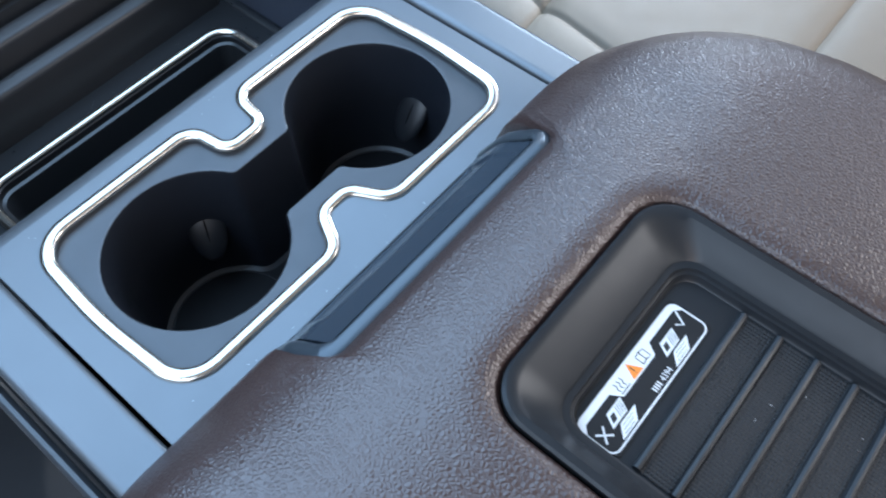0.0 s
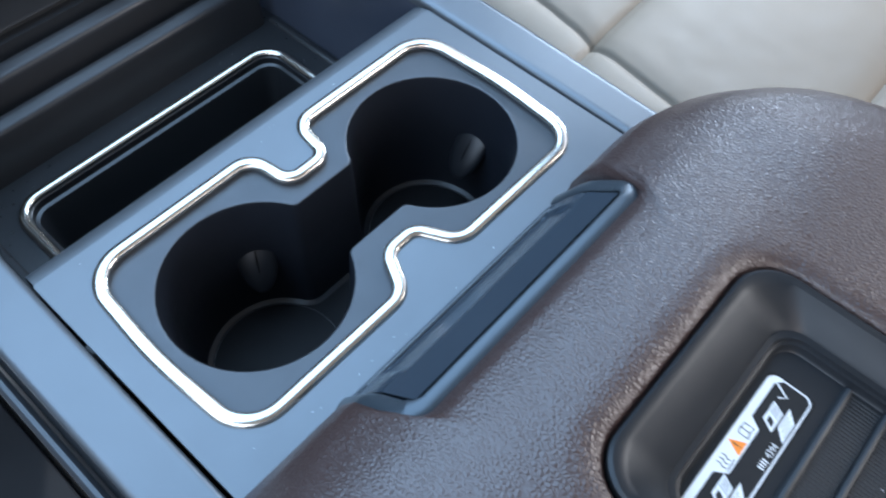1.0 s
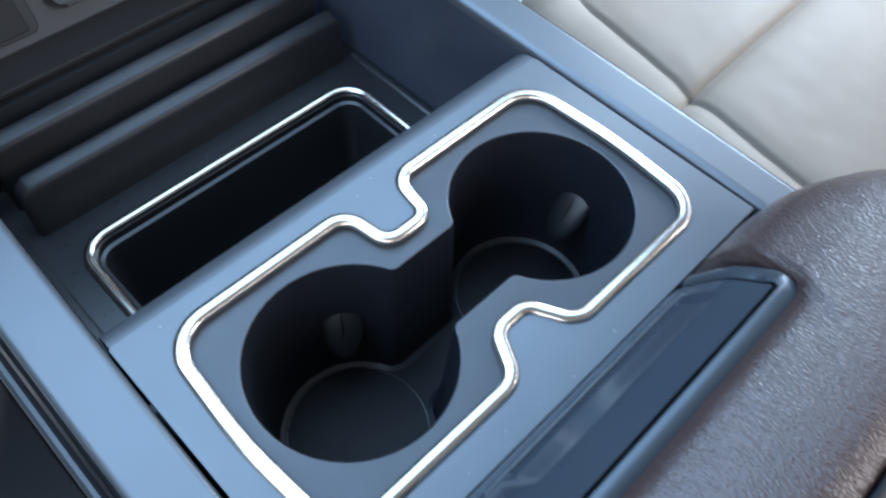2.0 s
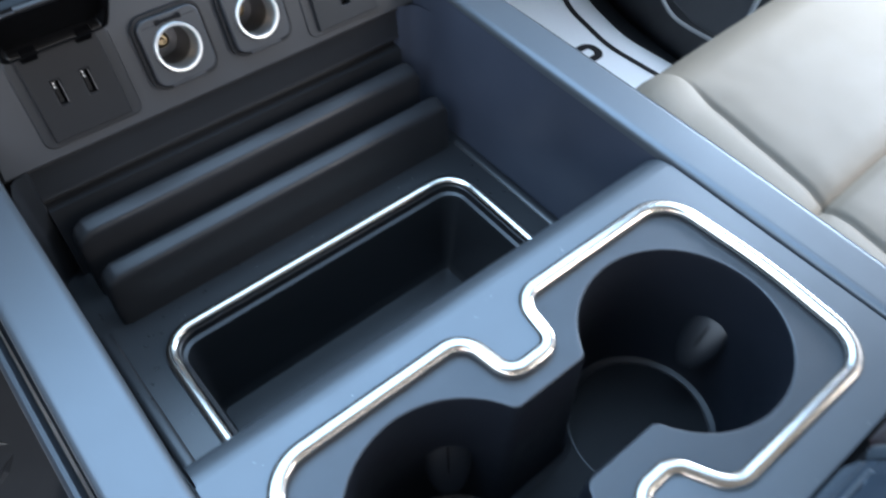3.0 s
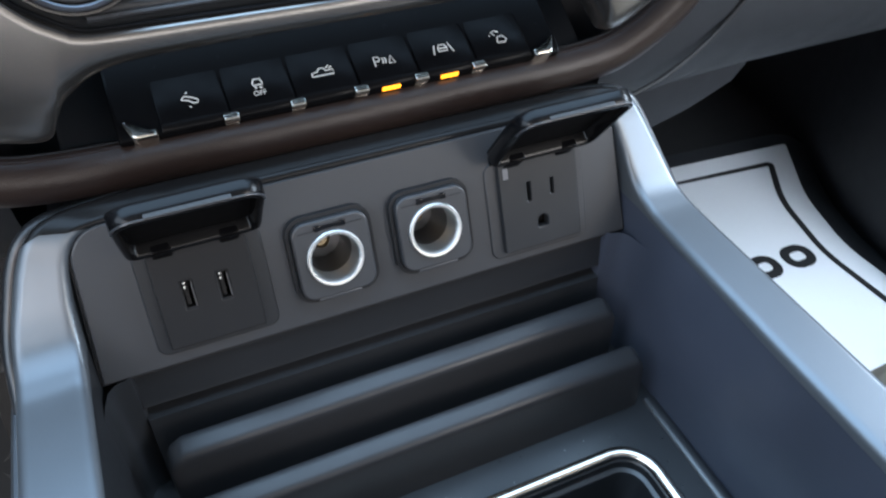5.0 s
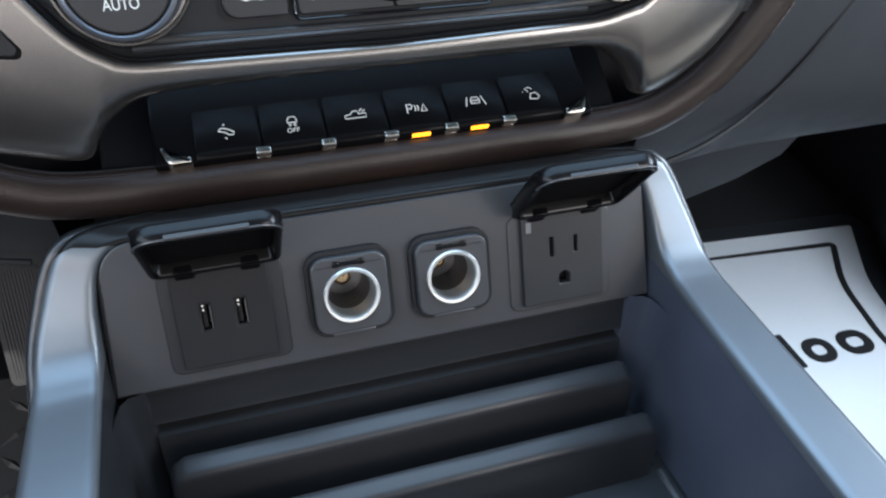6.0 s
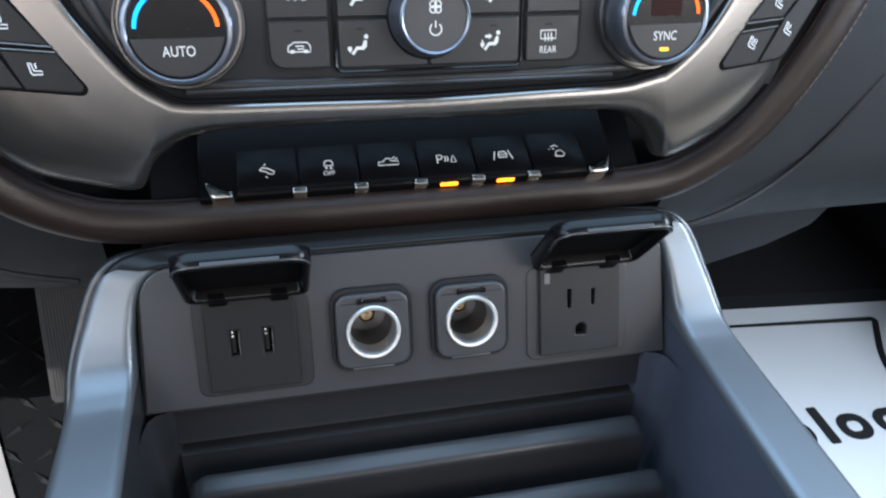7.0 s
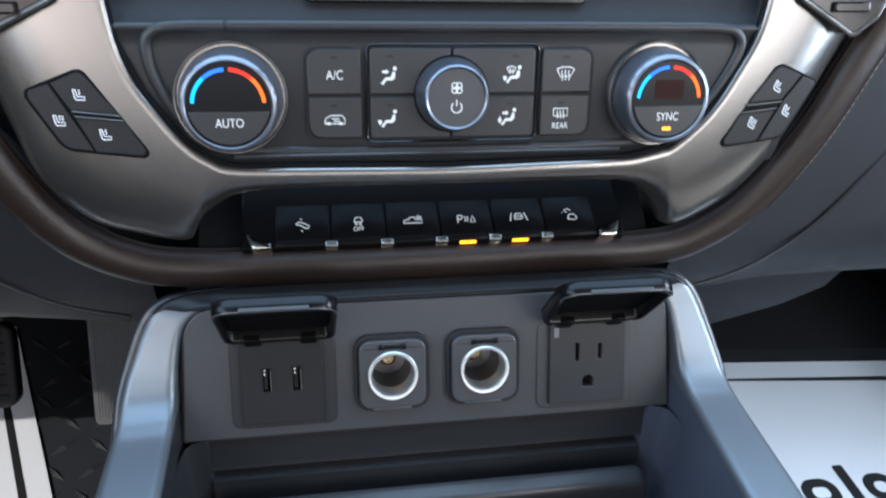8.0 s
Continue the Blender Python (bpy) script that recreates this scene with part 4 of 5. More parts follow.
for i in range(9):
    for j in range(14):
        s = 1 if (i + j) % 2 else -1
        x, y = -0.10 + i * 0.042, -0.25 + j * 0.042
        d = Vector((s * 0.0150, 0.0150))
        n2 = Vector((-d.y, d.x)).normalized() * 0.0048
        pts = [(x - d.x, y - d.y), (x + n2.x, y + n2.y), (x + d.x, y + d.y), (x - n2.x, y - n2.y)]
        lo = [bm.verts.new((a, b, 0.008)) for a, b in pts]
        hi = bm.verts.new((x, y, 0.0120))
        for k in range(4):
            bm.faces.new((lo[k], lo[(k + 1) % 4], hi))
tagged(part("diamond_tread", bm, RUBBER, rub, flat=True), kind="stuff")
drv = thing("paper_floor_mat", pose(-0.6, 0.5, 0.0), "white paper floor mat on the driver's rubber mat", "floor mat")
o = rounded([(-0.17, -0.60), (0.31, -0.38), (0.085, 0.185), (-0.17, 0.22)], 0.006, 3)
part("sheet", slab(o, [], 0.0125, 0.002, 0), PAPER, drv)
bm = bmesh.new()
stroke(bm, offset(o, 0.030), 0.009, 0.0131, True)
part("printed_border", bm, INK, drv, flat=True)
ped = thing("accelerator_pedal", face_frame(-0.266, 0.365, 0.215, 25), "grey ribbed accelerator pedal over the driver's mat", "pedal")
part("pad", slab(rect(-0.040, 0.040, -0.078, 0.090, 0.007, 5), [], 0.0, 0.012, 0.002, bottom=True), PEDAL, ped)
for k in range(24):
    part("grip_rib", tube([(-0.0345 + k * 0.003, -0.070, 0.0002), (-0.0345 + k * 0.003, 0.080, 0.0002)], 0.0006, n=6), PEDAL, ped)
part("pedal_foot", box(-0.030, 0.030, -0.17, -0.05, -0.060, -0.014, 0.008), DARK, ped)
part("pedal_arm", tube(spline([(0, 0.03, -0.012), (0, 0.12, -0.03), (0, 0.25, 0.0)], 6), 0.009), DARK, ped)
brake = thing("brake_pedal", face_frame(-0.435, 0.395, 0.185, 25), "black rubber brake pedal beside the accelerator", "pedal")
part("pad", slab(rect(-0.052, 0.040, -0.050, 0.045, 0.014, 6), [], 0.0, 0.016, 0.004, bottom=True, steps=4), DARK, brake)
for k in range(7):
    part("grip_rib", tube([(-0.042, -0.036 + k * 0.012, 0.0), (0.030, -0.036 + k * 0.012, 0.0)], 0.0016, n=6), DARK, brake)
part("pedal_arm", tube(spline([(-0.005, 0.0, -0.014), (-0.005, 0.10, -0.03), (-0.005, 0.24, 0.0), (-0.005, 0.36, 0.01)], 6), 0.010), DARK, brake)
duct = thing("footwell_duct", pose(0.26, 0.14, 0.44), "grey plastic heater duct under the dashboard", "air duct")
bm = bmesh.new()
loft(bm, [[(x - 0.26, y - 0.14, z - 0.44) for x, y, z in row] for row in (
    [(0.175, 0.110, 0.470), (0.250, 0.112, 0.470), (0.335, 0.118, 0.470)], [(0.176, 0.114, 0.445), (0.245, 0.116, 0.445), (0.322, 0.120, 0.447)],
    [(0.178, 0.118, 0.418), (0.235, 0.120, 0.416), (0.292, 0.124, 0.428)], [(0.180, 0.150, 0.405), (0.235, 0.152, 0.404), (0.285, 0.156, 0.415)], [(0.180, 0.30, 0.40), (0.235, 0.30, 0.40), (0.285, 0.30, 0.41)])])
part("duct_shell", bm, GREY_DASH, duct)

# lint and dust specks on the console and in the tray
lint = bmesh.new()
rnd = random.Random(7)
for k in range(60):
    if k < 24:
        x, y, z = rnd.uniform(-0.13, 0.13), rnd.choice((rnd.uniform(-0.37, -0.354), rnd.uniform(-0.232, -0.226))), DECK + 0.0002
    elif k < 44:
        x, y, z = rnd.uniform(-0.038, 0.037), rnd.uniform(-0.62, -0.53), PADZ + 0.0012
    else:
        x, y, z = rnd.uniform(-0.11, 0.11), rnd.uniform(-0.085, -0.075), FLOOR + 0.0002
    w, s = rnd.uniform(0, 3.1), rnd.uniform(0.00012, 0.00028)
    d = Vector((math.cos(w), math.sin(w))) * s * rnd.uniform(1.0, 3.0)
    n2 = Vector((-d.y, d.x)).normalized() * s * 0.6
    fill(lint, [(x - d.x, y - d.y), (x + n2.x, y + n2.y), (x + d.x, y + d.y), (x - n2.x, y - n2.y)], z)
tagged(part("lint", lint, WHITE_INK, flat=True), "pale lint specks scattered on the console", "lint", kind="stuff")

# ---- dashboard ----
CLIM = face_frame(0.0, 0.025, 0.632, 15)
MM = 0.001


def mm(pts):
    return [(x * MM, y * MM) for x, y in pts]


# leather-wrapped lower roll
roll = thing("dash_roll", pose(0, 0.034, 0.548), "brown leather-wrapped roll below the switch row", "dash trim")
path = [(-0.232, 0.046, 0.700), (-0.214, 0.036, 0.640), (-0.1985, 0.034, 0.602), (-0.180, 0.034, 0.573), (-0.155, 0.034, 0.556), (-0.125, 0.034, 0.549), (-0.06, 0.034, 0.548), (0.0, 0.034, 0.548),
        (0.06, 0.034, 0.548), (0.120, 0.034, 0.549), (0.148, 0.034, 0.556), (0.176, 0.035, 0.577), (0.200, 0.038, 0.612), (0.220, 0.044, 0.655), (0.240, 0.052, 0.700)]
pts = spline(path, 6)
bm = tube([p - Vector((0, 0.034, 0.548)) for p in pts], 0.0105, 0.0100, n=16, up=(0, 1, 0))
part("leather_roll", bm, BROWN_SMOOTH, roll)
for a, b in zip(pts, pts[1:]):  # stitches on the outer flank where the roll climbs
    if a.x < 0.185:
        continue
    for f in (0.1, 0.6):
        side = Vector((0.0078, -0.0068, -0.0012)) - Vector((0, 0.034, 0.548))
        part("stitch", tube([a.lerp(b, f) + side, a.lerp(b, f + 0.28) + side], 0.0004, n=5, up=(0, 1, 0)), THREAD, roll)
# sewn joint along the lower back of the roll, with a fine bead beside it
for name, dy, dz, r, mat in (("seam", 0.0015, -0.0100, 0.0007, DARK), ("sewn_bead", -0.0020, -0.0100, 0.0006, BROWN_SMOOTH)):
    line = []
    for a, b in zip(pts, pts[1:]):
        d = (b - a).normalized()
        down = d.cross(Vector((0, 1, 0))).normalized() * dz
        line.append(a - Vector((0, 0.034, 0.548)) - down + Vector((0, dy, 0)))
    part(name, tube(line, r, n=6, up=(0, 1, 0)), mat, roll)

# lower dash panels beside and below
for s, nm in ((-1, "dash_lower"), (1, "dash_lower")):
    ob = thing(nm, pose(s * 0.35, 0.06, 0.5), "grey moulded lower dashboard panel", "dashboard")
    rows = []
    for x in (0.150, 0.17, 0.20, 0.25, 0.32, 0.42, 0.56, 0.80):
        t = min(1.0, max(0.0, (x - 0.150) / 0.12))
        top = 0.552 + 0.16 * t
        prof = [(0.040, top), (0.046, top - 0.05 * t - 0.004), (0.050, 0.540), (0.056, 0.515), (0.070, 0.488), (0.092, 0.467), (0.13, 0.460), (0.30, 0.47), (0.6, 0.47)]
        rows.append([(s * x - s * 0.35, y - 0.06 + 0.02 * t, z - 0.5) for y, z in prof])
    bm = bmesh.new()
    loft(bm, rows)
    part("panel_skin", bm, GREY_DASH, ob)
    seam = spline([(s * x - s * 0.35, y - 0.06, z - 0.5) for x, y, z in ((0.165, 0.0545, 0.503), (0.20, 0.058, 0.511), (0.234, 0.064, 0.527), (0.258, 0.066, 0.552), (0.280, 0.067, 0.590))], 6)
    part("panel_seam", tube(seam, 0.0016, n=6), DARK, ob)
under = thing("dash_underside", pose(0, 0.1, 0.5), "black closing panel under the dashboard", "dashboard")
bm = bmesh.new()
loft(bm, [[(x, y - 0.1, z - 0.5) for y, z in ((0.046, 0.552), (0.05, 0.535), (0.07, 0.52), (0.5, 0.50), (0.8, 0.5))] for x in (-0.17, 0, 0.17)])
part("closing_panel", bm, DARK, under)

# body of the dashboard behind and above the controls
body = thing("upper_dashboard", pose(0, 0.3, 0.7), "dark upper dashboard reaching to the windscreen", "dashboard")
bm = bmesh.new()
prof = [(0.075, 0.53), (0.075, 0.70), (0.085, 0.75), (0.11, 0.79), (0.17, 0.81), (0.45, 0.82), (0.92, 0.80)]
loft(bm, [[(x, y - 0.3, z - 0.7) for y, z in prof] for x in (-0.82, -0.25, 0, 0.25, 0.82)])
part("dash_top", bm, GREY_DASH, body)

# silver surround
bez = thing("dash_surround", CLIM, "brushed silver surround framing the climate controls", "dash trim")
inner = mm([(-147, 95), (-143, 54), (-141, 36), (-132, 15), (-116, -7.5), (-99, -18.5), (4, -20.5), (92, -18.5), (116, -13), (136, 7.5), (151, 34.5), (155, 56), (158, 95)])
pairs = [  # outer edge and inner edge of the trim, side by side
    (-228, 95, -147, 95), (-207, 40, -142, 45), (-194, 4, -136.5, 23), (-184, -25, -127, 7), (-165, -45, -119, -4), (-141, -53.5, -112, -11), (-122, -57, -106, -15),
    (-116, -49, -103.5, -16.5), (-109, -41, -101, -17.6), (-92, -33, -90, -18.9), (-50, -31.5, -50, -19.7), (4, -31.5, 4, -20.5), (50, -31.6, 50, -19.6), (92, -32.5, 90, -18.7), (107, -40, 104, -16.4), (115, -50, 110, -15),
    (121, -58, 114, -13.8), (134, -56, 123, -7), (160, -40, 133.5, 4.5), (182, -13, 143.5, 21), (208, 37, 154.5, 47), (236, 95, 158, 95)]
oline = spline([(p[0] * MM, p[1] * MM, 0) for p in pairs], 6)
iline = spline([(p[2] * MM, p[3] * MM, 0) for p in pairs], 6)
bm = bmesh.new()
rows = []
for o, q in zip(oline, iline):
    w = (o - q).length
    d = (o - q) / w
    row = []
    for t, z in ((0.0, -4.0), (0.0004, 1.2), (0.0012, 2.6), (0.0024, 3.2), (0.0045, 3.2)):
        row.append(q + d * t + Vector((0, 0, z * MM)))
    for f, z in ((0.35, 3.0), (0.55, 2.2), (0.72, 0.4), (0.86, -2.8), (0.95, -6.6), (0.99, -10.5), (1.0, -15.0)):
        drop = (3.2 - z) * min(1.0, 0.45 + w / 0.06)
        row.append(q + d * (0.0045 + (w - 0.0045) * f) + Vector((0, 0, (3.2 - drop) * MM)))
    rows.append(row)
loft(bm, rows)
part("surround_frame", bm, SILVER, bez, angle=75)
bm = tube([(x, y, 0.0016) for x, y in rounded(list(inner), [0, .02, .012, .02, .02, .02, .5, .02, .02, .02, .02, .02, 0], 6)], 0.0009, n=8)
part("shadow_gap", bm, RECESS, bez, "dark gap round the climate panel")

# climate panel
clim = thing("climate_control_unit", CLIM, "dark grey climate control panel with knobs and buttons", "climate panel")
def across(profile):
    bm = bmesh.new()
    loft(bm, [[(u * MM, v * MM, d * MM) for u in (-165, -120, -60, 0, 60, 120, 175)] for v, d in profile])
    return bm


part("panel_face", across(((-24, -7), (-20, -4.5), (-17, -2.6), (-13, -1.6), (-9, -0.8), (34, 0.2), (38, 0.6), (40.5, 1.8), (42, 2.5), (43.2, 2.2), (44, 0.8))), CLIMATE, clim, angle=70)
part("shelf_face", across(((43.6, 0.6), (45.5, -3), (52, -7), (58, -8), (95, -9))), DARK, clim, "dark shelf above the controls")
part("screen_edge", slab(mm(rect(-62, 68, 52.5, 92, 3)), [], -0.0035, 0.006, 0.001), PIANO, clim, "lower edge of a dark screen")
rim = spline([(x * MM, y * MM, z * MM) for x, y, z in ((-96, 42.6, 2.2), (-118, 42.2, 2.2), (-126, 40, 1.8), (-129.5, 34, 1.2), (-127, 20, 0.6), (-118, 3, -0.4), (-104, -9, -1.2), (-90, -12.5, -1.4), (0, -14, -1.4), (90, -12.5, -1.4),
                                                       (112, -9, -1.0), (128, 3, -0.4), (139, 18, 0.4), (145.5, 33, 1.2), (142.5, 40, 1.8), (134, 42.2, 2.2), (104, 42.6, 2.2), (4, 42.6, 2.2), (-95, 42.6, 2.2))], 6)
part("panel_rim", tube(rim, 0.0026, 0.0018, n=12), CLIMATE, clim, "rounded raised rim")
part("lower_lip", tube([(u * MM, -0.0148, 0.0003) for u in range(-96, 96, 8)], 0.0012, 0.0016, n=8), CHARCOAL, clim)


def knob(u, text, display):
    k = thing("temperature_knob", CLIM @ pose(u * MM, 0.0118, 0.0), "silver rotary temperature knob with lit blue and red arc", "control knob", "temperature knobs")
    part("base_ring", turned([(0.0250, -0.001), (0.0252, 0.0022), (0.0246, 0.0032), (0.0238, 0.0030), (0.0234, 0.0010)], 64), SILVER, k, "thin metal base ring")
    n = 72
    rows = []
    for r, z in ((0.0225, 0.0012), (0.0222, 0.0060), (0.0212, 0.0120), (0.0206, 0.0150), (0.0198, 0.0162), (0.0186, 0.0166), (0.0180, 0.0160)):
        rows.append([((r - (0.00012 if (j % 3 == 0 and z < 0.0155) else 0)) * math.cos(2 * math.pi * j / n), (r - (0.00012 if (j % 3 == 0 and z < 0.0155) else 0)) * math.sin(2 * math.pi * j / n) - 0.0011 * z / 0.016, z) for j in range(n)])
    bm = bmesh.new()
    loft(bm, rows, False, True)
    part("knob_body", bm, KNOB, k)
    cy = -0.0011
    part("face", slab(circle(0, cy, 0.0181, 48), [], 0.0160, 0.002, 0.0004), FACE, k)
    low = [(0.0172 * math.cos(t), cy + 0.0172 * math.sin(t)) for t in [math.pi + 0.16 + (math.pi - 0.32) * j / 24 for j in range(25)]]
    part("push_button", slab(low, [], 0.0168, 0.001, 0.0004), CLIMATE, k)
    for a0, a1, m in ((176, 132, CYAN_LIT), (132, 94, BLUE_LIT), (86, 48, RED_LIT), (48, 4, ORANGE_LIT)):
        bm = bmesh.new()
        ts = [radians(a0 + (a1 - a0) * j / 16) for j in range(17)]
        grid = loft(bm, [[(r * math.cos(t), cy + r * math.sin(t), 0.01625) for r in (0.0142, 0.0157)] for t in ts])
        part("display_arc", bm, m, k, flat=True)
    part("lettering", words(text, 0.0054, (0, cy - 0.0078), 0.01690, narrow=0.8), ICON, k, flat=True)
    if display:
        part("indicator", slab(rect(-0.0020, 0.0020, cy - 0.0140, cy - 0.0126, 0.0003, 2), [], 0.0171, 0.0005, 0.0001), AMBER, k, "amber indicator")
        part("small_display", slab(rect(-0.0070, 0.0070, cy + 0.0005, cy + 0.0090, 0.0005, 2), [], 0.01615, 0.0003, 0), material("dim_red_display", (0.020, 0.004, 0.003), 0.45, spec=0.1), k)
    return k


knob(-95.3, "AUTO", False)
knob(104.0, "SYNC", True)

fan = thing("fan_knob", CLIM @ pose(0.0036, 0.0126, 0), "silver rotary fan knob with dark face", "control knob")
part("base_ring", turned([(0.0180, -0.001), (0.0182, 0.0016), (0.0176, 0.0024), (0.0168, 0.0022), (0.0166, 0.0)], 56), PIANO, fan)
n = 60
rows = []
for r, z in ((0.0168, 0.0005), (0.0166, 0.005), (0.0150, 0.0125), (0.0145, 0.0142)):
    rows.append([((r - (0.00012 if j % 3 == 0 else 0)) * math.cos(2 * math.pi * j / n), (r - (0.00012 if j % 3 == 0 else 0)) * math.sin(2 * math.pi * j / n), z) for j in range(n)])
bm = bmesh.new()
loft(bm, rows, False, True)
part("knob_body", bm, KNOB, fan)
part("chrome_rim", turned([(0.0146, 0.0138), (0.0145, 0.0158), (0.0138, 0.0165), (0.0130, 0.0160), (0.0128, 0.0150)], 56), KNOB, fan, "polished rim")
part("face", slab(circle(0, 0, 0.0130, 40), [], 0.0155, 0.002, 0.0003), CHARCOAL, fan)
lines = []
for a in range(4):
    w = radians(45 + 90 * a)
    lines.append([(1.4 * math.cos(w) + 1.3 * math.cos(radians(t)), 4.4 + 1.4 * math.sin(w) + 1.3 * math.sin(radians(t))) for t in range(0, 361, 30)])
lines += [[(2.4 * math.cos(radians(t)), -4.2 + 2.4 * math.sin(radians(t))) for t in range(130, 411, 20)], [(0, -3.6), (0, -0.9)]]
part("power_symbol", symbol(lines, w=0.55, z=0.0157), ICON, fan, flat=True)

# buttons
PERSON = [[(2.9, 3.0), (1.5, 3.3), (0.2, 0.3), (-2.6, 0.1), (-5.2, -3.2), (-3.9, -4.0), (-2.1, -1.4), (1.2, -1.5), (2.7, 0.0)]]
HEAD = [[(2.6 + 1.15 * math.cos(radians(t)), 4.9 + 1.15 * math.sin(radians(t))) for t in range(0, 360, 40)]]
ARROW = [[(-4.4, 3.9), (-2.4, 3.9), (-2.4, 4.7), (-0.6, 3.2), (-2.4, 1.7), (-2.4, 2.5), (-4.4, 2.5)]]
DROP = [[(-6.6, 0.2), (-5.0, 0.2), (-4.6, -1.0), (-5.8, -2.8), (-7.0, -1.0)]]
ICONS = {
    "recirc": ([[(-5.6, -1.6), (-5.2, 0.8), (-2.4, 2.6), (3.8, 2.6), (5.4, 1.0), (5.4, -2.0), (-5.6, -1.8)], [(-1.8, 0.8), (2.2, 0.8), (2.2, -0.6), (-0.8, -0.6)]], [[(-4.4, -2.6), (-2.4, -2.6), (-2.4, -1.0), (-4.4, -1.0)], [(2.2, -2.6), (4.2, -2.6), (4.2, -1.0), (2.2, -1.0)]]),
    "face": ([], PERSON + HEAD + ARROW),
    "feet": ([], PERSON + HEAD + DROP),
    "screenfeet": ([[(-4.8, 4.8), (-2.2, 5.5), (0.4, 4.8), (-0.4, 2.6), (-4.0, 2.6), (-4.8, 4.8)], [(-3.0, 1.4), (-3.0, 4.4)], [(-1.4, 1.4), (-1.4, 4.4)]], PERSON + HEAD + DROP),
    "split": ([[(-5.8, 1.4), (-5.8, -0.8)]], PERSON + HEAD + ARROW + DROP),
    "front": ([[(-5.2, 2.6), (-2.6, 3.8), (2.6, 3.8), (5.2, 2.6), (3.0, -1.4), (-3.0, -1.4), (-5.2, 2.6)]] + [[(x, -3.6), (x + 0.5, -1.2), (x - 0.3, 0.4), (x, 2.2)] for x in (-2.0, 0.0, 2.0)], []),
    "rear": ([[(-4.2, 4.6), (4.2, 4.6), (4.2, 0.4), (-4.2, 0.4), (-4.2, 4.6)]] + [[(x, -1.0), (x + 0.4, 0.8), (x - 0.3, 2.0), (x, 3.4)] for x in (-1.8, 0.0, 1.8)], []),
}


def button(x0, x1, y0, y1, radii, icon="", text="", at=(0, 0)):
    b = thing("climate_button", CLIM @ pose((x0 + x1) / 2 * MM, (y0 + y1) / 2 * MM, 0), "dark grey climate button with a pale symbol", "button", "climate buttons")
    hw, hh = (x1 - x0) / 2 * MM, (y1 - y0) / 2 * MM
    o = rounded([(-hw, -hh), (hw, -hh), (hw, hh), (-hw, hh)], [r * MM for r in radii], 5)
    part("key_cap", slab(o, [], 0.0022, 0.002, 0.0007), CLIMATE, b)
    ax, ay = at[0] * MM - (x0 + x1) / 2 * MM, at[1] * MM - (y0 + y1) / 2 * MM
    if icon:
        ln, fl = ICONS[icon]
        part("symbol", symbol(ln, fl, 0.00082, 0.62, (ax, ay), 0.00235), ICON, b, flat=True)
    if text:
        part("lettering", words(text, 0.0058 if text == "A/C" else 0.0042, (ax, ay - (0.0045 if text == "REAR" else 0)), 0.00235, narrow=0.8), ICON, b, flat=True)
    part("lamp_slot", slab(rect(ax - 0.0016, ax + 0.0016, hh - 0.0042, hh - 0.0034), [], 0.0023, 0.0002, 0), DARK, b)


button(-62, -38, 12.8, 33, [0.5, 0.5, 1, 6], "", "A/C", (-49.7, 21.4))
button(-62, -38, -7, 11.8, [6, 1, 0.5, 0.5], "recirc", "", (-50.2, 1.4))
button(-34, 3, 12.8, 33.5, [0.5, 0.5, 1, 2], "face", "", (-24.8, 20.3))
button(-34, 3, -7.5, 11.8, [2, 1, 0.5, 0.5], "feet", "", (-24.9, 1.0))
button(4, 43, 12.8, 33.5, [0.5, 0.5, 2, 1], "screenfeet", "", (33.4, 20.6))
button(4, 43, -7.5, 11.8, [1, 2, 0.5, 0.5], "split", "", (31.6, 1.0))
button(46.5, 70.5, 12.8, 33, [0.5, 0.5, 6, 1], "front", "", (57.8, 21.5))
button(46.5, 70.5, -7.5, 11.8, [1, 6, 0.5, 0.5], "rear", "REAR", (56.4, 1.6))
fr = mm(rect(-35.6, 44.6, -9, 35, 3))
part("button_frame", tube([(x, y, 0.0012) for x, y in fr], 0.0007, 0.0012, True, 8), PIANO, clim, "glossy frame round the mode buttons")
for x0, x1 in ((-63.2, -37.2), (45.8, 71.8)):
    part("button_gap", slab(mm(rect(x0, x1, -8, 34, 6)), [], 0.0009, 0.001, 0), DARK, clim)
part("button_gap", slab(fr, [], 0.0009, 0.001, 0), DARK, clim)

# seat heater switch pods in the silver wings
SEAT_ICON = [[(-3.2, 3.6), (-1.8, 3.6), (-0.9, -0.4), (3.0, -0.6), (3.0, -2.4), (-1.6, -2.4), (-2.4, -1.4), (-3.2, 3.6)]]
HEAT = [[(0.0, 0.6), (0.6, 1.6), (0.0, 2.6), (0.6, 3.6)], [(1.6, 0.4), (2.2, 1.4), (1.6, 2.4), (2.2, 3.4)]]


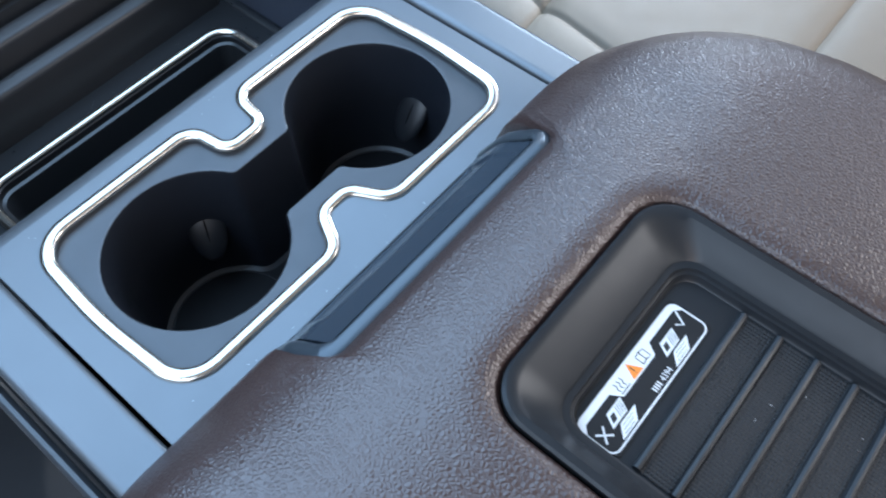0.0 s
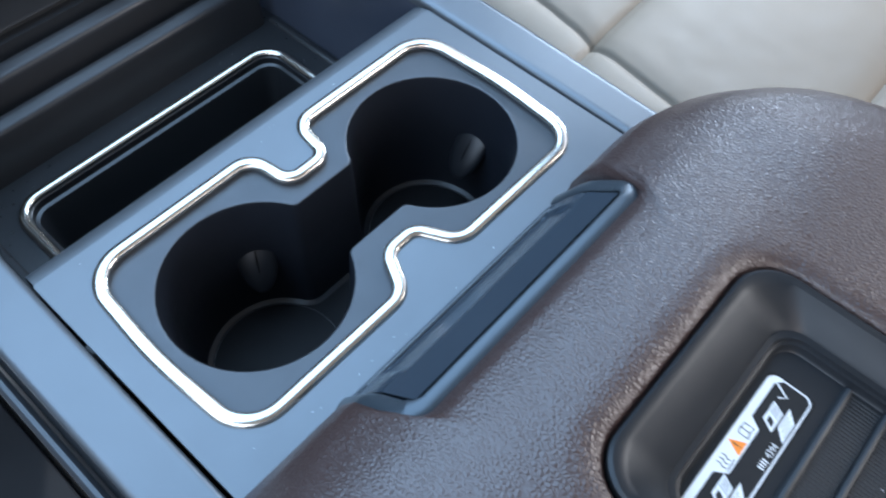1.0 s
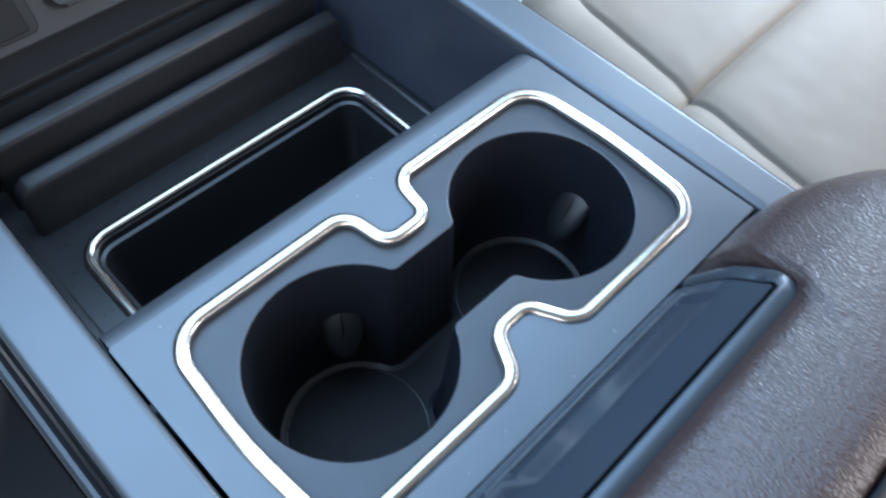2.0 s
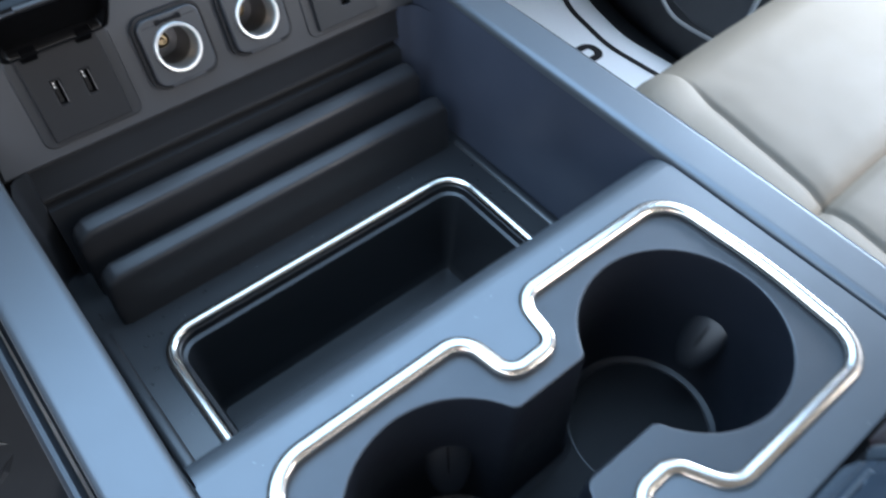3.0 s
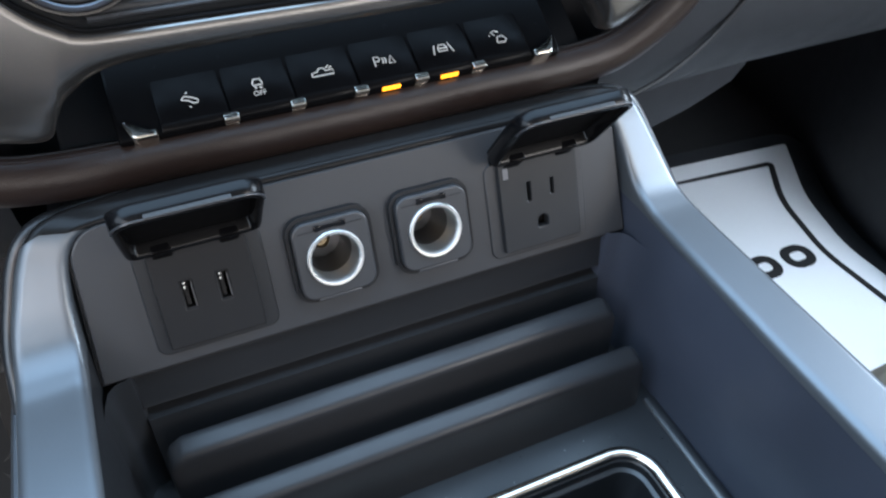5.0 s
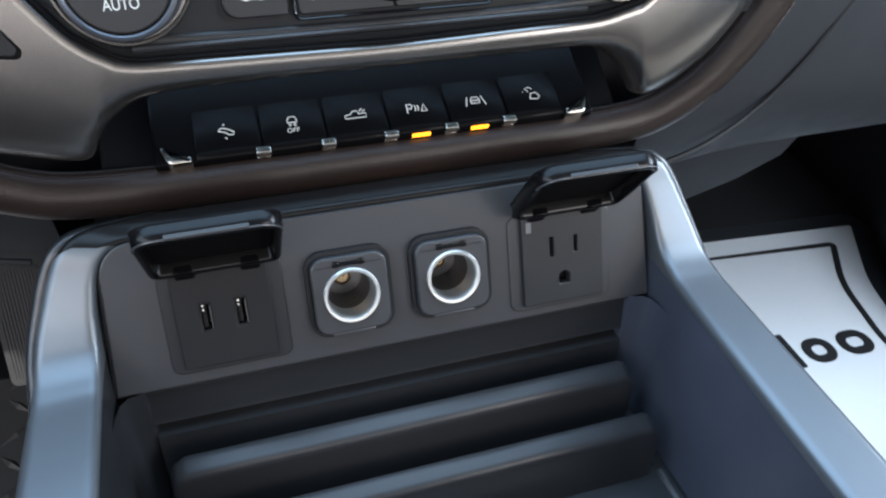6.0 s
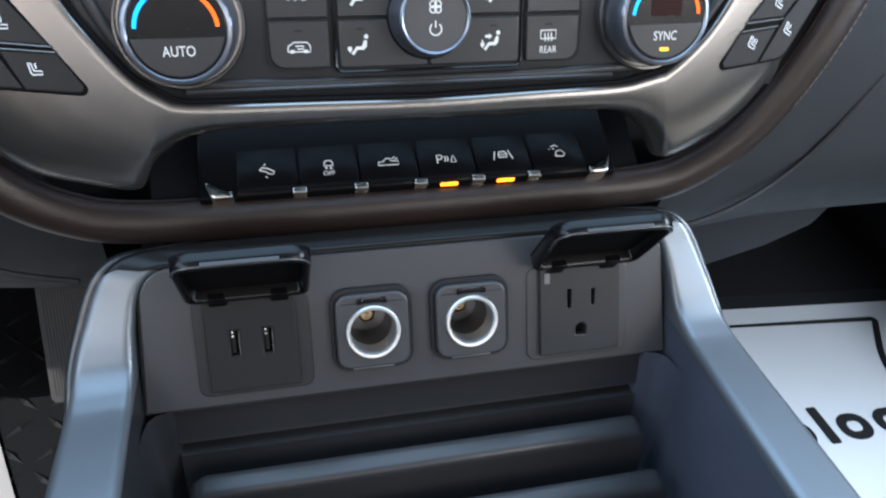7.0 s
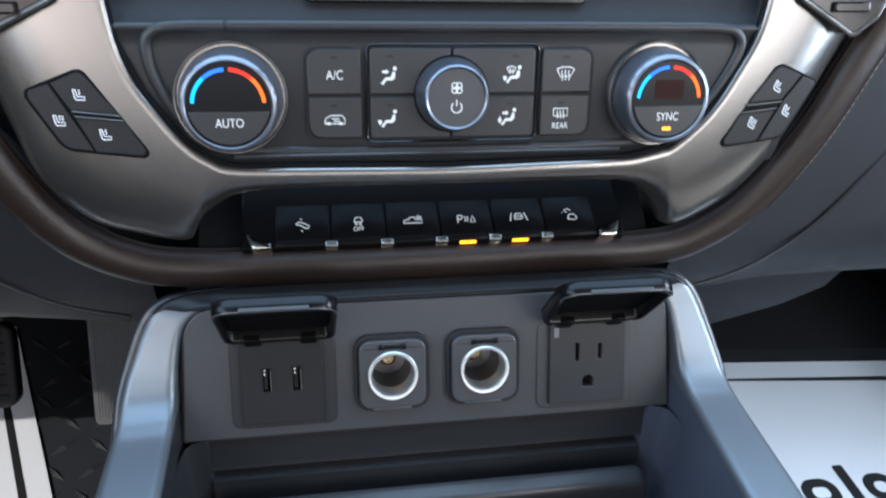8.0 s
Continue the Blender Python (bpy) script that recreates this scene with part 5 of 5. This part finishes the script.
def pod(pts, radii, keys, icons, bars, turn, label):
    """Three flush keys in one recess of the surround, parted by fine gaps."""
    ob = thing("seat_switch_pod", CLIM, label, "switch", "seat switches")
    o = rounded(mm(pts), [r * MM for r in radii], 6)
    part("pod_base", slab(offset(o, -0.0006), [], 0.0033, 0.003, 0.0002), RECESS, ob)
    for key, radius in keys:
        part("switch", slab(rounded(mm(key), [r * MM for r in radius], 6), [], 0.0041, 0.001, 0.0004), PLATE, ob)
    a = radians(turn)
    for n, (ax, ay) in enumerate(icons):
        marks = [[(x * math.cos(a) - y * math.sin(a), x * math.sin(a) + y * math.cos(a)) for x, y in m] for m in SEAT_ICON + HEAT[:1 + n % 2]]
        part("symbol", symbol(marks, [], 0.00072, 0.7, (ax * MM, ay * MM), 0.0043), WHITE_INK, ob, flat=True)
    for a, b in bars:
        part("silver_bar", tube([(a[0] * MM, a[1] * MM, 0.0042), (b[0] * MM, b[1] * MM, 0.0042)], 0.0005, 0.0006, n=8), SILVER, ob, "thin silver bar")


pod([(-181, 15.6), (-156.6, 25.2), (-130.6, -14), (-166.8, -9.4)], [3, 4, 2, 9],
    [([(-169.0, 19.0), (-156.8, 24.4), (-143.2, 5.6), (-162.4, 7.8)], [0.5, 4, 0.5, 0.5]), ([(-180.0, 15.4), (-170.0, 18.9), (-154.9, -10.3), (-166.4, -8.8)], [3, 0.5, 0.5, 9]), ([(-160.8, 4.4), (-141.2, 2.4), (-131.6, -13.2), (-154.0, -10.6)], [0.5, 0.5, 2, 0.5])],
    [(-158, 13.8), (-167.2, 3.0), (-149.2, -3.4)], [((-161.7, 7.2), (-142.4, 4.9)), ((-160.8, 5.0), (-141.2, 2.8))], 0, "dark seat heater switch pod on the driver's side")
pod([(166, 26.2), (187.8, 17.2), (172.5, -10.5), (138.5, -15)], [5, 2.5, 8, 2],
    [([(151.8, 6.9), (165.9, 25.4), (178.4, 20.3), (169.6, 8.6)], [0.5, 5, 0.5, 0.5]), ([(139.6, -14.2), (148.4, 1.2), (166.6, 3.4), (158.8, -12.0)], [2, 0.5, 0.5, 0.5]), ([(179.4, 19.9), (187.0, 16.9), (172.2, -9.8), (160.0, -11.8), (170.6, 8.2)], [0.5, 2.5, 8, 0.5, 0.3])],
    [(166.4, 14.6), (155.2, -3.2), (172.8, 2.6)], [((151.2, 5.9), (169.4, 7.6)), ((149.0, 2.2), (167.2, 4.4))], -28, "dark seat heater switch pod on the passenger's side")

# switch row under the climate panel
BAR = face_frame(0.0032, 0.0285, 0.5632, 59)
bar = thing("switch_bar", BAR, "glossy black row of switches with chrome dividers", "switch row")
bm = box(-0.1020, 0.1020, -0.0005, 0.055, -0.014, -0.0018, 0.0015)
part("bar_body", bm, SWITCH, bar)
part("recess", box(-0.125, 0.122, -0.001, 0.060, -0.020, -0.0135, 0.002), RECESS, bar)
ROW_SYMBOLS = {
    0: [[(-3.6, 0.2), (-2.2, 1.8), (0.6, 1.0), (3.6, -0.8), (3.2, -2.2), (1.2, -2.2), (-0.6, -0.6), (-3.6, 0.2)], [(-1.2, 3.0), (-0.4, 3.8)], [(-0.8, -3.4), (0.0, -4.2)]],
    1: [[(-2.2, 1.6), (-1.4, 3.4), (1.4, 3.4), (2.2, 1.6), (2.2, 0.4), (-2.2, 0.4), (-2.2, 1.6)], [(-1.8, -0.2), (-0.6, -1.0), (-1.6, -1.6)], [(1.6, -0.2), (0.6, -1.0), (1.8, -1.6)]],
    2: [[(-5.2, -1.4), (-5.2, 0.4), (-2.6, 0.8), (-1.4, 2.4), (1.0, 2.4), (1.4, 0.8), (5.2, 0.8), (5.2, -1.4), (-5.2, -1.4)], [(2.0, 2.0), (3.6, 3.4)], [(3.4, 1.6), (5.0, 2.6)]],
    3: [[(-5.0, -2.4), (-5.0, 2.4), (-2.8, 2.4), (-2.0, 1.2), (-2.8, 0), (-5.0, 0)], [(-1.0, 1.6), (-0.4, 0), (-1.0, -1.6)], [(0.4, 1.6), (1.0, 0), (0.4, -1.6)], [(2.2, -2.0), (5.2, -2.0), (3.7, 2.0), (2.2, -2.0)]],
    4: [[(-5.2, -2.6), (-4.0, 2.6)], [(3.4, 2.8), (5.4, -2.6)], [(-2.2, -1.2), (-2.4, 0.6), (-1.4, 2.2), (1.4, 2.2), (2.4, 0.6), (2.2, -1.2), (-2.2, -1.2)], [(-2.2, 0.4), (2.2, 0.4)]],
    5: [[(-1.4, -2.6), (-0.4, 0.4), (2.4, 0.8), (4.2, -1.4), (3.0, -3.0), (-1.4, -2.6)], [(-1.4, 1.6), (-3.0, 3.4), (-0.6, 4.2), (1.0, 3.0)], [(-4.6, 1.8), (-4.0, 1.8)]],
}
for i in range(6):
    x0 = -0.0852 + i * 0.0286
    sw = thing("dash_switch", BAR @ pose(x0 + 0.0143, 0, 0), "glossy black push switch with white symbol", "switch", "switch row keys")
    prof = [(0.046, -0.0035), (0.024, -0.0018), (0.014, -0.0006), (0.004, -0.0002), (0.0012, -0.0004), (0.0, -0.0016), (0.0002, -0.0030), (0.0020, -0.0095)]
    bm = bmesh.new()
    rows = [[(x, y, z - dz) for y, z in prof] for x, dz in ((-0.0139, 0.004), (-0.0137, 0.0003), (-0.0130, 0), (0.0130, 0), (0.0137, 0.0003), (0.0139, 0.004))]
    loft(bm, rows)
    part("key", bm, SWITCH, sw, angle=50)
    part("symbol", symbol(ROW_SYMBOLS[i], [], 0.00092, 0.58, (0.0, 0.0118), 0.00005), ICON, sw, flat=True)
    if i == 1:
        part("lettering", words("OFF", 0.0032, (0, 0.0118 - 0.0036), 0.00008), ICON, sw, flat=True)
    if i in (3, 4):
        bm = box(-0.0045, 0.0045, -0.0006, 0.0006, -0.0050, -0.0022, 0.0004)
        part("indicator", bm, AMBER, sw, "lit amber indicator")
for i in range(1, 6):
    x = -0.0852 + i * 0.0286
    bm = box(x - 0.0033, x + 0.0033, -0.0014, 0.0022, -0.0032, 0.0008, 0.0008)
    for k in range(2):
        box(x - 0.0028, x + 0.0028, -0.0010, 0.0010, -0.0052 - k * 0.0018, -0.0040 - k * 0.0018, 0.0003, bm)
    part("chrome_divider", bm, CHROME, bar, "small chrome divider")
for s in (-1, 1):
    plan = rounded([(s * 0.0866, -0.0016), (s * 0.0962, -0.0016), (s * 0.0994, 0.0070), (s * 0.0975, 0.0074), (s * 0.0940, 0.0026), (s * 0.0866, 0.0018)], [0.0004, 0.003, 0.0008, 0.0006, 0.002, 0.0004], 4)
    bm = slab(plan, [], 0.0012, 0.0075, 0.0014, steps=4)
    part("chrome_end", bm, CHROME, bar, "chrome end cap")

# air vents at the top corners of the surround
for s, pts in ((-1, [(-209, 33), (-184, 42.5), (-163, 53), (-160, 95), (-226, 95)]), (1, [(171.7, 55.6), (201, 39.1), (212, 48), (232, 95), (168, 95)])):
    v = thing("air_vent", CLIM, "dark slatted air vent in the silver surround", "air vent", "dash air vents")
    o = rounded(mm(pts), 0.004, 5)
    part("vent_frame", slab(o, [], 0.0070, 0.012, 0.0015), PIANO, v)
    part("vent_rim", tube([(x, y, 0.0062) for x, y in o], 0.0014, 0.0012, True, 8), SILVER, v, "thin silver rim")
    for k in range(4):
        y0 = (0.047 if s < 0 else 0.050) + k * 0.011
        x0, x1 = ((-0.207 - k * 0.003, -0.176 + k * 0.005) if s < 0 else (0.187 - k * 0.004, 0.206 + k * 0.005))
        part("slat", box(x0, x1, y0, y0 + 0.005, 0.0066, 0.0092, 0.001), SILVER if k % 2 else PIANO, v)

# passenger door
door = thing("passenger_door", pose(0.78, 0.1, 0.2), "black passenger door trim with a pale pocket edge", "door")
bm = bmesh.new()
prof = [(0.03, -0.20), (0.012, -0.14), (0.012, 0.0), (0.012, 0.14), (0.03, 0.30)]
loft(bm, [[(x + out, y, z) for x, z in prof] for y, out in ((-1.0, 0), (-0.6, 0), (-0.25, 0), (0.0, 0), (0.10, 0.008), (0.20, 0.028), (0.30, 0.070), (0.38, 0.112), (0.5, 0.125), (0.84, 0.125))])
part("door_trim", bm, GREY_DASH, door)
edge = spline([(0.0, -0.30, -0.100), (0.0, -0.05, -0.108), (0.0, 0.052, -0.112), (0.0, 0.092, -0.098), (0.0, 0.112, -0.070), (0.0, 0.128, -0.020), (0.0, 0.130, 0.030), (0.0, 0.122, 0.100), (0.0, 0.105, 0.20)], 8)
part("pocket_edge", tube(edge, 0.0030, n=8), material("grey_pocket_edge", (0.22, 0.225, 0.23), 0.5), door, "pale edge of the door pocket")
part("pocket_divider", tube(spline([(-0.008, -0.043, -0.085), (-0.010, -0.048, -0.02), (-0.010, -0.056, 0.06), (-0.010, -0.070, 0.20)], 6), 0.0030, 0.0040, n=8), PALE_TRIM, door, "pale upright edge inside the pocket")
pocket = [(-0.5, -0.108), (0.04, -0.108), (0.09, -0.092), (0.122, -0.02), (0.115, 0.14), (-0.5, 0.14)]
bm = slab(rounded(pocket, [0, 0.03, 0.03, 0.05, 0, 0], 6), [], 0.0, 0.010, 0.004)
bm.transform(Matrix(((0, 0, -1, 0.006), (1, 0, 0, 0), (0, 1, 0, 0), (0, 0, 0, 1))))
part("pocket_face", bm, RUBBER, door)
